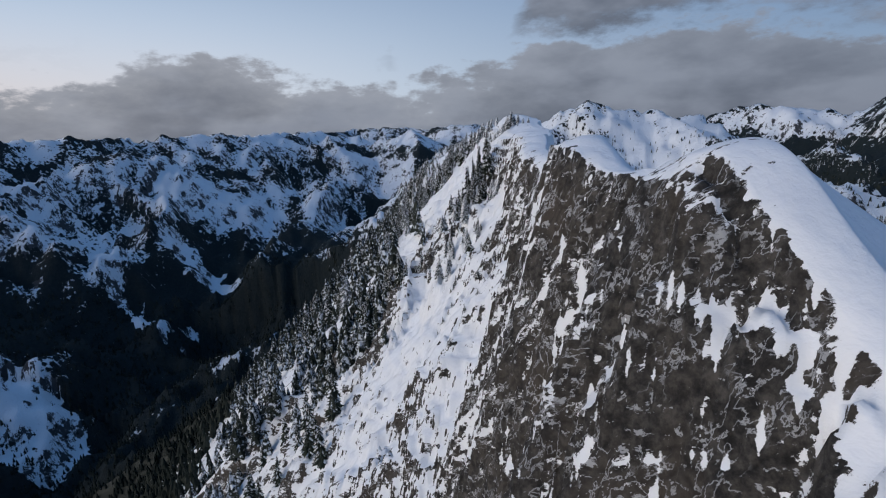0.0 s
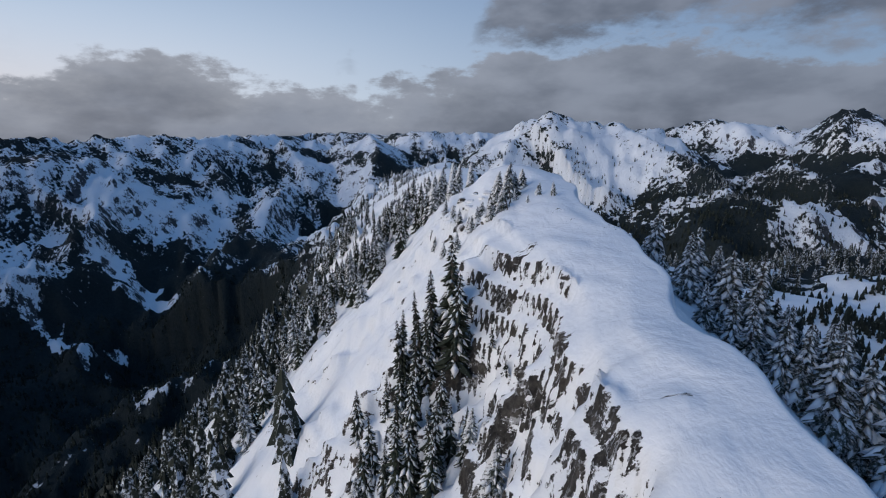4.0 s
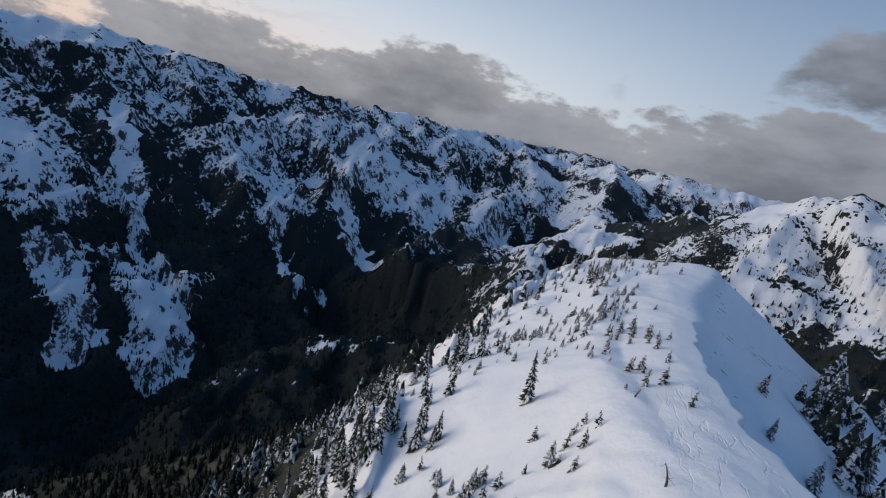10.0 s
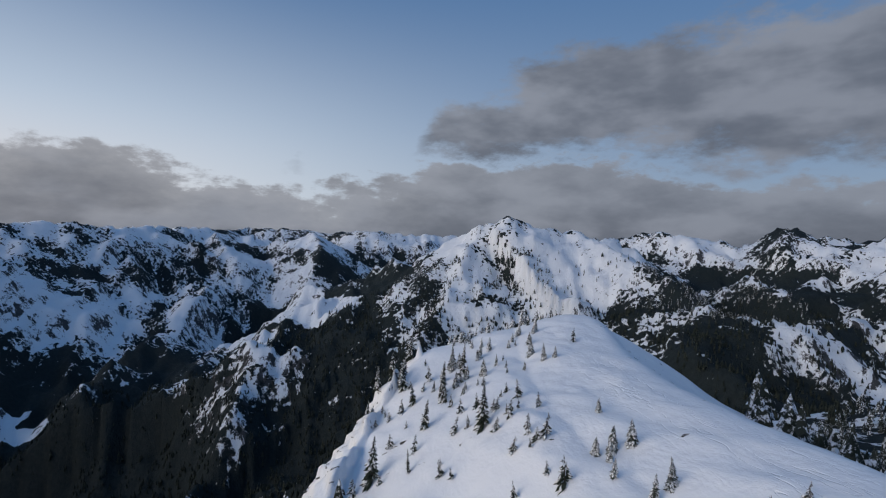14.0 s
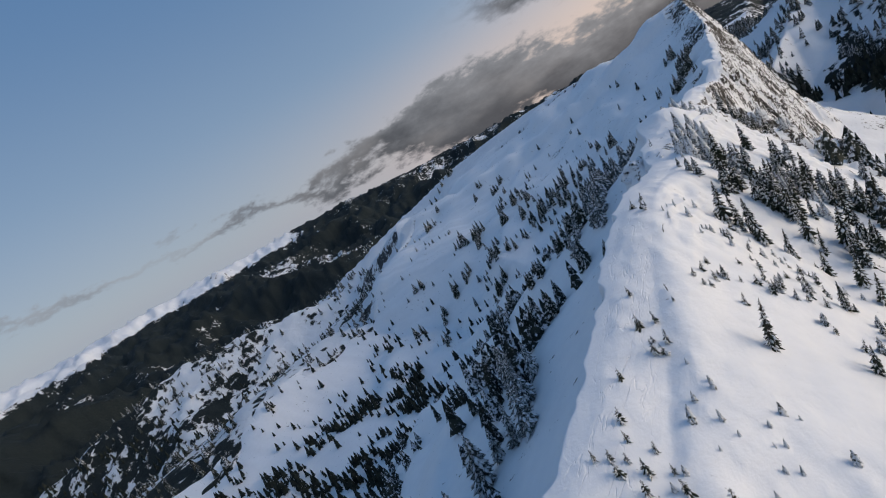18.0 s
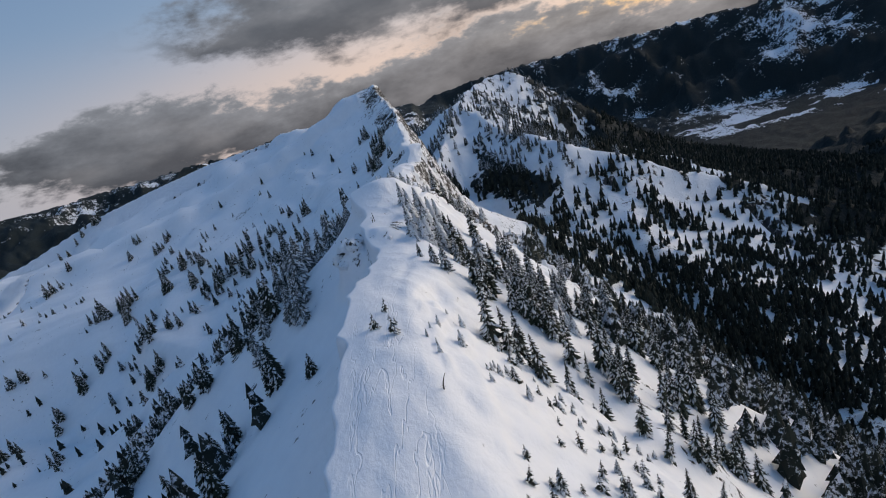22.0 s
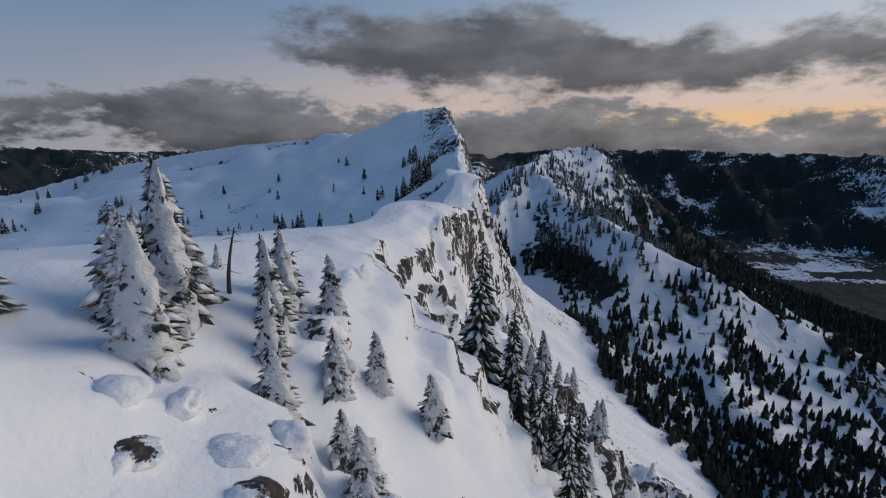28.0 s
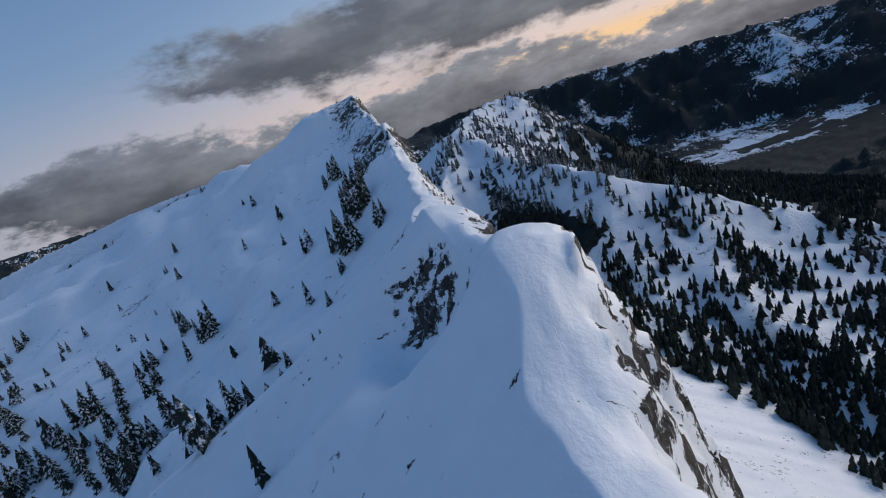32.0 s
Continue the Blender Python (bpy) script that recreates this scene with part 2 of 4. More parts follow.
vein = n.ramp(n.math("ABSOLUTE", n.math("SUBTRACT", n.noise(scaled(n, q, (0.55, 0.80, 0.42)), 1.0, 7.0, 0.6), 0.5)), 0.020, 0.006)
sheet = n.ramp(n.noise(scaled(n, q, (0.5, 0.9, 1.1)), 1.0, 6.0, 0.66), 0.60, 0.63)
rock_c = n.mix(n.math("MULTIPLY", n.math("MAXIMUM", n.math("MULTIPLY", vein, n.ramp(n.noise(p, 0.3, 3.0), 0.42, 0.56)), sheet), 0.5), rock_c, (0.76, 0.78, 0.82))
snow_c = n.mix(n.noise(p, 0.35, 5.0), (0.79, 0.81, 0.85), (0.90, 0.91, 0.93))
wind = n.noise(scaled(n, q, (0.42, 0.30, 0.42)), 1.0, 7.0, 0.56)
ripple = n.noise(scaled(n, p, (2.2, 1.3, 2.0)), 1.0, 4.0, 0.6)
line = n.noise(scaled(n, p, (0.55, 0.10, 0.0)), 1.0, 3.0, 0.5)
track = n.math("MULTIPLY", n.ramp(n.math("ABSOLUTE", n.math("SUBTRACT", line, 0.5)), 0.012, 0.003), attribute(n, "track"))
bump = n.math("ADD", n.math("ADD", n.math("MULTIPLY", wind, 1.0), n.math("MULTIPLY", ripple, 0.16)), n.math("MULTIPLY", track, -0.22))
bump = n.math("ADD", bump, n.math("MULTIPLY", rock_f, n.math("ADD", n.math("MULTIPLY", crack, 2.2), n.math("ADD", n.math("MULTIPLY", split, -0.35), 0.35))))
# near-black ground colour below the western firs: dense forest and its shade, painted in
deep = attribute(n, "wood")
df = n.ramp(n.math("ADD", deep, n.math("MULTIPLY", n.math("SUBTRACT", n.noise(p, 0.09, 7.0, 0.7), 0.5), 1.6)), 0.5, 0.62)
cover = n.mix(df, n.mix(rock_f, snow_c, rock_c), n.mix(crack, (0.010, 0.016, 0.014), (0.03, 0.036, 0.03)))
finish(n, cover, n.math("ADD", 0.55, n.math("MULTIPLY", rock_f, 0.35)), bump, 0.25, 0.65, 0.35)

# the ranges beyond: snow, forest and broken rock
range_mat, n = material("mountain_snow_forest")
p = place(n)
wood = attribute(n, "wood")
bare = attribute(n, "bare")
tex = n.noise(scaled(n, p, (0.016, 0.016, 0.009)), 1.0, 9.0, 0.74)
spots = n.noise(scaled(n, p, (0.07, 0.07, 0.035)), 1.0, 6.0, 0.7)
dots = n.node("ShaderNodeTexVoronoi")
n.put(dots.inputs["Vector"], scaled(n, p, (0.085, 0.085, 0.04)))
dots.inputs["Scale"].default_value = 1.0
single = n.math("MULTIPLY", n.math("SUBTRACT", 0.42, dots.outputs["Distance"]), 0.45)
patchy = n.math("ADD", n.math("MULTIPLY", n.math("SUBTRACT", tex, 0.5), 1.7), n.math("MULTIPLY", n.math("SUBTRACT", spots, 0.5), 0.8))
wf = n.ramp(n.math("ADD", wood, n.math("ADD", patchy, single)), 0.47, 0.55)
rib = n.noise(scaled(n, p, (0.035, 0.035, 0.012)), 1.0, 9.0, 0.78)
rf = n.ramp(n.math("ADD", bare, n.math("MULTIPLY", n.math("SUBTRACT", rib, 0.5), 2.3)), 0.48, 0.54)
wood_c = n.mix(n.noise(p, 0.12, 5.0), (0.008, 0.014, 0.016), (0.030, 0.038, 0.038))
rock_c = n.mix(n.noise(p, 0.06, 7.0, 0.7), (0.025, 0.025, 0.028), (0.10, 0.10, 0.105))
c = n.mix(rf, n.mix(n.noise(p, 0.02, 4.0), (0.72, 0.76, 0.82), (0.86, 0.88, 0.91)), rock_c)
c = n.mix(wf, c, wood_c)
finish(n, c, 0.8, n.math("ADD", n.math("ADD", tex, n.math("MULTIPLY", rib, 0.6)), n.math("MULTIPLY", spots, wf)), 0.15, 0.7, 7.0)


# ---- the lie of the land ----
def lattice(ix, iy, seed):
    h = (ix.astype(np.int64) * 374761393 + iy.astype(np.int64) * 668265263 + seed * 974634777) & 0xFFFFFFFF
    h = ((h ^ (h >> 13)) * 1274126177) & 0xFFFFFFFF
    return ((h ^ (h >> 16)) & 0xFFFF) / 65535.0


def value(x, y, seed=0):
    ix, iy = np.floor(x), np.floor(y)
    fx, fy = x - ix, y - iy
    fx, fy = fx * fx * fx * (fx * (fx * 6 - 15) + 10), fy * fy * fy * (fy * (fy * 6 - 15) + 10)
    a, b = lattice(ix, iy, seed), lattice(ix + 1, iy, seed)
    c, d = lattice(ix, iy + 1, seed), lattice(ix + 1, iy + 1, seed)
    return (a + (b - a) * fx + (c - a + (a - b - c + d) * fx) * fy) * 2 - 1


def fbm(x, y, size, octaves=5, gain=0.5, seed=0):
    out, amp = 0.0, 1.0
    for k in range(octaves):
        out = out + amp * value(x / size + 17.3 * k, y / size - 9.1 * k, seed + k)
        size, amp = size * 0.49, amp * gain
    return out


def ridged(x, y, size, octaves=5, gain=0.5, seed=0):
    out, amp = 0.0, 1.0
    for k in range(octaves):
        out = out + amp * (1 - 2 * np.abs(value(x / size + 5.7 * k, y / size + 3.3 * k, seed + k)))
        size, amp = size * 0.49, amp * gain
    return out


def step(v, lo, hi):
    t = np.clip((v - lo) / (hi - lo), 0, 1)
    return t * t * (3 - 2 * t)


def along(y, rows, col):
    a = np.array(rows)
    return np.interp(y, a[:, 0], a[:, col])


# the crest: y, x, z of its eastern lip, from the southern peak to the snow dome in the north
CREST_SOUTH = [(-420, 62, -16), (-300, 56, 15), (-262, 50, 28), (-246, 45, 32), (-232, 41.5, 32.2), (-219, 39.5, 29), (-208, 38, 23), (-195, 36.5, 19), (-180, 34, 15), (-160, 31, 11),
               (-140, 28, 7.5), (-120, 25.5, 4.5), (-100, 23.5, 1.5), (-80, 22.5, -1.5), (-60, 22, -4), (-36, 23, -9.0), (-15, 22, -9.4), (-5, 21.8, -10.5), (8, 21.6, -11.6)]
CREST_KNOLLS = [(15, 21.4, -10.6), (20, 20.9, -8.8), (24, 20.6, -5.8), (28, 20.5, -2.0), (31, 20.8, -0.4), (34, 20.4, -0.6), (37, 19.6, -2.6), (40, 18.4, -4.2), (43, 17.2, -4.0), (46, 16.6, -2.2), (50, 16.6, -0.5),
                (55, 17.0, -0.6), (58, 17.4, -3.4), (61, 17.6, -4.9), (64, 17.8, -6.0), (68, 17.6, -6.3), (72, 17.4, -5.9), (77, 17.4, -4.6), (82, 17.6, -3.8), (86, 18.2, -3.0), (90, 18.8, -2.2),
                (95, 19.9, -1.3), (102, 21.6, -0.7), (106, 21.6, -1.6), (110, 22.2, -1.9), (115, 25, -1.4), (119, 26.2, -0.7)]
CREST_DOME = [(125, 26.4, -0.1), (132, 26.0, 1.1), (136, 26.0, 1.8), (141, 26.5, 2.3), (146, 27.5, 2.9), (150, 28.0, 2.6), (155, 27.4, 1.8), (160, 25.6, 0.9), (165, 24.3, 0.5), (171, 24.3, 0.6),
              (174, 23.4, -0.6), (178, 22.0, -1.3), (184, 21.4, -1.0), (191, 21.8, -0.9)]
CREST_NORTH = [(201, 23.1, 0.4), (212, 23.2, 0.4), (222, 22.0, -0.4), (235, 20.6, -2.0), (250, 19.4, -3.6), (265, 19.6, -4.6), (280, 20.6, -5.5), (300, 21.5, -6.4), (318, 25, -6.0), (332, 29, -3.6), (342, 33, -7),
               (352, 36, -14), (380, 44, -38), (470, 60, -110), (600, 80, -160)]
CREST = CREST_SOUTH + CREST_KNOLLS + CREST_DOME + CREST_NORTH


FINE = np.arange(-440.0, 620.0, 0.5)
BELL = np.exp(-0.5 * (np.arange(-16, 17) / 5.0) ** 2)
CX, CZ = (np.convolve(np.pad(along(FINE, CREST, k), 16, mode="edge"), BELL / BELL.sum(), mode="valid") for k in (1, 2))


WILD = np.clip((12.0 - FINE) / 25.0, 0, 1) * np.clip((FINE + 300.0) / 60.0, 0, 1)
CX = CX + WILD * (1.6 * fbm(FINE, FINE * 0, 24.0, 4, 0.6, 501) + 0.8 * fbm(FINE, FINE * 0, 6.0, 2, 0.5, 502))
CZ = CZ + WILD * (1.7 * fbm(FINE, FINE * 0, 22.0, 4, 0.55, 503))


def crest_x(y):
    return np.interp(y, FINE, CX)


def crest_z(y):
    return np.interp(y, FINE, CZ)


# how the western side falls: y, width of the snow cap, its fall, then the fall per metre of the face below it, the face's width and the fall beyond
WEST_SOUTH = [(-420, 2, 1, 1.2, 60, 0.8), (-290, 2, 1, 2.2, 60, 0.7), (-183, 2, 1, 2.6, 57, 0.65), (-100, 2, 1, 2.6, 56, 0.65), (-20, 4, 1.5, 2.6, 52, 0.7), (10, 6, 2.5, 2.6, 48, 0.8), (20, 5.4, 3.8, 2.7, 42, 0.9), (28, 7.2, 3.2, 2.8, 36, 1.1), (34, 6.4, 3.2, 2.8, 32, 1.2),
              (40, 3.9, 0.4, 3.3, 26, 1.3), (44, 3.8, 0.4, 3.3, 24, 1.3), (50, 4.6, 0.8, 3.3, 20, 1.4), (56, 4.6, 1.6, 3.2, 14, 1.4), (64, 3.6, 1.0, 3.2, 7, 1.35), (72, 3.0, 0.9, 3.6, 4.4, 1.2), (78, 2.4, 1.0, 4.2, 3.4, 1.15)]
WEST_NORTH = [(85, 4.2, 0.6, 5.0, 3.0, 1.15), (97, 4.8, 0.8, 4.2, 3.7, 1.15), (104, 6.0, 1.6, 2.4, 4.5, 1.15), (112, 4.6, 1.2, 1.5, 10, 1.15), (120, 7.6, 1.1, 2.5, 4.6, 1.0), (130, 8.5, 1.2, 1.35, 10, 1.1),
              (136, 7.0, 1.3, 1.15, 14, 1.1), (143, 6.6, 1.3, 1.15, 20, 1.05), (148, 8.5, 1.3, 1.1, 30, 1.1), (158, 9, 1.2, 1.15, 30, 1.05), (170, 4.0, 0.9, 1.0, 16, 1.05), (185, 5.0, 0.8, 1.0, 20, 1.0), (203, 5.6, 0.9, 1.2, 18, 1.0), (218, 6.4, 0.9, 1.15, 20, 1.05),
              (232, 6.4, 1.0, 1.02, 22, 1.2), (252, 8, 2.2, 0.66, 25, 1.3), (272, 9, 2.6, 0.68, 26, 1.35), (292, 12, 2.6, 0.8, 24, 1.4), (318, 12, 2.4, 0.5, 20, 1.5), (334, 12, 2.0, 0.3, 14, 1.3), (400, 6, 2, 0.6, 20, 0.7)]
WEST = WEST_SOUTH + WEST_NORTH


def west_fall(d, y):
    cap, drop, a, w, b = (along(y, WEST, k) for k in (1, 2, 3, 4, 5))
    d = np.where(d > 0.6 * cap, np.maximum(d + flutes(d, y) * step(a, 1.3, 2.4), 0.6 * cap), d)
    face = np.clip(d - cap, 0, w)
    rim = 0.7 + 4.0 * (1 - step(a, 1.05, 1.3))
    face = np.where(face < rim, face * face / (2 * rim), face - rim / 2)
    return drop * np.minimum(d / cap, 1) ** 2 + a * face + b * np.maximum(d - cap - w, 0)


def flutes(d, y):
    """Ribs and chimneys of the rock faces, as a shift across the crest."""
    return 0.75 * fbm(y, d * 0.12, 9.0, 3, 0.55, 811) + 0.55 * ridged(y + 0.3 * d, d * 0.25, 4.2, 3, 0.5, 812) - 0.15


def east_fall(d, y):
    summit = np.exp(-((y + 232) / 26.0) ** 4)
    d = np.where(d > 0, np.maximum(d - 30 * summit * (1 - np.exp(-d / 14.0)), 0.15 * d), d)
    bench = np.exp(-((y - 50) / 28.0) ** 4)
    d = np.where(d > 0, d - 5.0 * bench * (1 - np.exp(-np.maximum(d, 0) / 14.0)), d)
    cornice = 2.2 * step(y, 150, 175) * (1 - 0.7 * step(y, 262, 282)) * (1 - step(y, 325, 345)) + 1.2 * step(y, 60, 75) * (1 - step(y, 150, 160)) * (1 - bench) + 0.6 * (1 - 0.8 * bench)
    d = np.where(d > 0, d - 11 * step(y, 262, 282) * (1 - step(y, 328, 342)) * (1 - np.exp(-np.maximum(d, 0) / 11.0)), d)
    deep = 0.59 * np.maximum(d, 0) + 4.0 * (1 - np.exp(-np.maximum(d, 0) / 7.0))
    south = 90 * (1 - np.exp(-np.maximum(d, 0) / 170.0))
    k = step(y, -120, 90)
    return cornice * step(d, 0.0, 1.0) + deep * k + south * (1 - k) + 0.42 * np.maximum(d - 400, 0)


def line_of(x, y, pts):
    """Height of the nearest point of a line of (x, y, z) points, the distance to it and the side (+1 right)."""
    best, zz, sd = np.full(x.shape, 1e18), np.zeros(x.shape), np.zeros(x.shape)
    for (ax, ay, az), (bx, by, bz) in zip(pts[:-1], pts[1:]):
        ux, uy = bx - ax, by - ay
        t = np.clip(((x - ax) * ux + (y - ay) * uy) / (ux * ux + uy * uy), 0, 1)
        ex, ey = x - ax - t * ux, y - ay - t * uy
        d = ex * ex + ey * ey
        m = d < best
        best = np.where(m, d, best)
        zz = np.where(m, az + t * (bz - az), zz)
        sd = np.where(m, np.sign(ux * ey - uy * ex), sd)
    return zz, np.sqrt(best), -sd


def polar(rows):
    """(azimuth, elevation, distance) rows into points of a far crest line."""
    return [(d * math.sin(radians(a)), d * math.cos(radians(a)), d * math.tan(radians(e))) for a, e, d in rows]


# far crest lines, each with the fall per metre to its left and right
RANGES_WEST = [
    # wall across the western valley
    (polar([(-100, 1.0, 2300), (-80, 1.0, 2300), (-64, 1.0, 2350), (-60, 1.1, 2450), (-54.5, 1.9, 2500), (-50, 1.3, 2600), (-47, 1.4, 2600), (-41, 0.4, 2700), (-36, 0.8, 2750), (-32, 0.2, 2900), (-28, 0.7, 3000), (-21.5, 0.4, 3150), (-14, 0.5, 3900)]), 0.5, 0.62),
    # its buttresses
    ([(-1830, 1640, 60), (-1500, 1560, -190), (-1150, 1450, -480), (-1000, 1420, -640)], 0.75, 0.75),
    ([(-1650, 2200, 30), (-1350, 1960, -230), (-1080, 1900, -480), (-900, 1800, -670)], 0.7, 0.75),
    ([(-1150, 2900, 15), (-900, 2650, -200), (-780, 2350, -470), (-640, 2150, -680)], 0.65, 0.8),
    ([(-2050, 1000, 30), (-1600, 1080, -220), (-1250, 1060, -470), (-1000, 1000, -680)], 0.75, 0.75),
]
RANGES_HEAD = [
    # head of the valley
    (polar([(-16, 0.3, 3600), (-10.6, 0.6, 4300), (-6.7, 0.8, 4300), (-2, 0.4, 4400), (2.6, 0.7, 4100), (8, 0.5, 4300), (16, 0.5, 4600), (26, 0.5, 4600)]), 0.5, 0.6),
    ([(-820, 3500, 10), (-620, 3150, -130), (-480, 2800, -400), (-420, 2600, -600)], 0.6, 0.7),
    ([(-260, 3900, 30), (-160, 3300, -60), (-230, 2900, -300), (-330, 2500, -600)], 0.6, 0.6),
]
RANGES_NORTH = [
    # the white mountain to the north and the ridges that run down from it
    ([(120, 1560, -190), (300, 1740, -40), (420, 1850, 38), (470, 1850, 70), (530, 1830, 86), (640, 1800, 62), (760, 1800, 40), (860, 1780, -10), (1000, 1800, -60)], 0.42, 0.50, 430, -9999, 9999),
    ([(440, 1850, 60), (240, 1500, -170), (60, 1250, -330), (-60, 1150, -450), (-150, 1080, -610)], 0.7, 0.55),
    ([(760, 1800, 40), (820, 1450, -60), (760, 1150, -130)], 0.35, 0.4),
]
RANGES_TOOTH = [
    # north-eastern ranges with the tooth
    (polar([(21, 0.9, 2700), (26.9, 0.5, 2700), (31.9, 1.3, 2700), (35, 1.0, 2700), (39.2, 0.2, 2700), (42.2, 1.8, 2700), (43.4, 2.0, 2700), (45, 1.4, 2680), (47.7, 1.1, 2660), (51.8, 2.3, 2640), (53.8, 2.1, 2620), (54.8, 3.6, 2600), (55.8, 2.1, 2600),
            (59.5, 0.85, 2600), (63, 1.0, 2600), (67.4, 1.6, 2600), (72.7, 0.9, 2600), (76.9, -0.1, 2600), (82, -1.0, 2650), (88, -2.3, 2700)]), 0.5, 0.42),
]
RANGES_EAST = [
    # blue hills to the east and south-east
    (polar([(70, -0.6, 4650), (84, -0.3, 4650), (93, 0.0, 4650), (102, -0.3, 4650), (111, -0.2, 4650), (122, -0.3, 4650), (131, -0.5, 4650), (142, -1.2, 4650), (155, -1.4, 4650), (170, -1.2, 4650)]), 0.3, 0.25),
    # outcrop below the eastern shelf
    ([(620, -250, -120), (780, -130, -105), (890, -40, -88), (960, 80, -120), (1030, 200, -152)], 0.55, 0.5, 220, 400, 1300),
    # broad shoulder behind the southern peak
    ([(50, -228, 26), (110, -270, 12), (170, -310, 8), (235, -336, 3), (300, -360, -4), (380, -370, -14), (458, -373, -28), (560, -340, -60), (700, -240, -110)], 0.47, 0.30, 260, 48, 900),
]
RANGES_SOUTH = [
    # second mountain to the south
    ([(52, -240, 14), (40, -330, -60), (10, -480, -110), (-30, -650, -80)], 1.7, 1.7, 200, -900, 600),
    ([(-30, -650, -80), (-80, -840, -34), (-150, -990, -20), (-200, -1050, -8), (-257, -1061, -14), (-330, -1060, -60), (-420, -1020, -150)], 0.8, 0.75, 260, -900, 600),
    ([(-80, -840, -34), (-130, -600, -95), (-183, -427, -108), (-240, -400, -140), (-341, -374, -193), (-504, -327, -274), (-700, -250, -400)], 0.6, 0.62, 170, -900, 60),
    # far side of the southern valley
    (polar([(-178, -1.3, 4800), (-172, -0.9, 4800), (-165, -0.8, 4750), (-156, -0.8, 4700), (-146, -1.1, 4700), (-136, -1.1, 4600), (-120, -0.6, 4500), (-100, -0.4, 4500)]), 0.5, 0.6),
]
RANGES = RANGES_WEST + RANGES_HEAD + RANGES_NORTH + RANGES_TOOTH + RANGES_EAST + RANGES_SOUTH


def land(x, y):
    """Height of the ground at the places x, y."""
    dist = np.hypot(x, y)
    # floors: western valley, eastern shelf, southern plain
    shelf = -118 - 340 * step(x, 480, 1150) - 230 * step(y, 480, 1000) * step(x, -500, 100)
    foot = np.interp(y, [-900, -450, -250, 0, 110, 260, 400, 900, 1500], [-170, -158, -214, -262, -400, -640, -690, -690, -690])
    foot = np.maximum(foot - 0.34 * np.maximum(-x - 230, 0), -690)
    west = step(-x, -30, 40)
    floor = shelf * (1 - west) + foot * west
    south = step(-y, 900, 2000) * step(-x, 150, 900)
    floor = floor * (1 - south) + -640 * south
    h = floor + 14 * fbm(x, y, 160, 4, 0.5, 40) * step(dist, 100, 400) * (1 - south * 0.9)
    # main crest
    d = x - crest_x(y)
    swell = 3.1 * np.exp(-np.abs((x - 20.5) / 5.6) ** 1.8 - ((y - 150.5) / np.where(y < 150.5, 3.8, 7.0)) ** 2) + 0.5 * np.exp(-(((x - 17) / 4.0) ** 2 + ((y - 216) / 20.0) ** 2))
    swell = swell + 0.3 * np.exp(-((x - 14.0) / 4.0) ** 2 - ((y - 46) / 6.0) ** 2)
    main = crest_z(y) + swell - np.where(d < 0, west_fall(np.maximum(-d, 0), y), east_fall(np.maximum(d, 0), y))
    # notch between the two southern knolls
    main = main - 5.2 * step(x, 15.5, 23) * (1 - step(x, 24, 31)) * step(y + 0.25 * (x - 20), 36, 40.5) * (1 - step(y, 45, 57))
    ends = step(np.abs(y - 60), 330, 620)
    main = main - 260 * ends
    h = np.maximum(h, main)
    for pts, left, right, *most in RANGES:
        z, r, side = line_of(x, y, pts)
        s = np.where(side > 0, right, left)
        g = ridged(x, y, 420, 4, 0.55, 70)
        q = z - s * r * (1 - 0.25 * r / (r + 500)) + np.minimum(r, 260) / 260.0 * 62 * (g - 0.45) * np.minimum(1, np.hypot(pts[0][0], pts[0][1]) / 1500)
        if most:
            q = q - 1.2 * np.maximum(r - most[0], 0) - 2.5 * np.maximum(most[1] - x, 0) - 3.0 * np.maximum(x - most[2], 0)
        far = min(1.0, math.hypot(pts[0][0], pts[0][1]) / 2500)
        q = q + far * 13 * ridged(x, y, 95, 4, 0.55, 90)
        h = np.maximum(h, q)
    return h


def mesh_of(name, verts, faces, mat, attrs=None, smooth=True):
    me = bpy.data.meshes.new(name)
    me.vertices.add(len(verts))
    me.vertices.foreach_set("co", np.ascontiguousarray(verts, dtype=np.float32).ravel())
    k = faces.shape[1]
    me.loops.add(faces.size)
    me.loops.foreach_set("vertex_index", faces.astype(np.int32).ravel())
    me.polygons.add(len(faces))
    me.polygons.foreach_set("loop_start", np.arange(0, faces.size, k, dtype=np.int32))
    me.polygons.foreach_set("use_smooth", np.full(len(faces), smooth))
    me.update(calc_edges=True)
    for key, val in (attrs or {}).items():
        me.attributes.new(key, "FLOAT", "POINT").data.foreach_set("value", np.ascontiguousarray(val, dtype=np.float32).ravel())
    me.materials.append(mat)
    return new(name, me)


def quads(rows, cols):
    i = np.arange(rows - 1)[:, None] * cols + np.arange(cols - 1)[None, :]
    return np.stack([i, i + 1, i + cols + 1, i + cols], -1).reshape(-1, 4)


def spread(lo, dense_lo, dense_hi, hi, stepsize, grow):
    a = list(np.arange(dense_lo, dense_hi, stepsize))
    s, v = stepsize, a[-1]
    while v < hi:
        s *= grow
        v += s
        a.append(min(v, hi))
    s, v = stepsize, a[0]
    while v > lo:
        s *= grow
        v -= s
        a.insert(0, max(v, lo))
    return np.array(a)


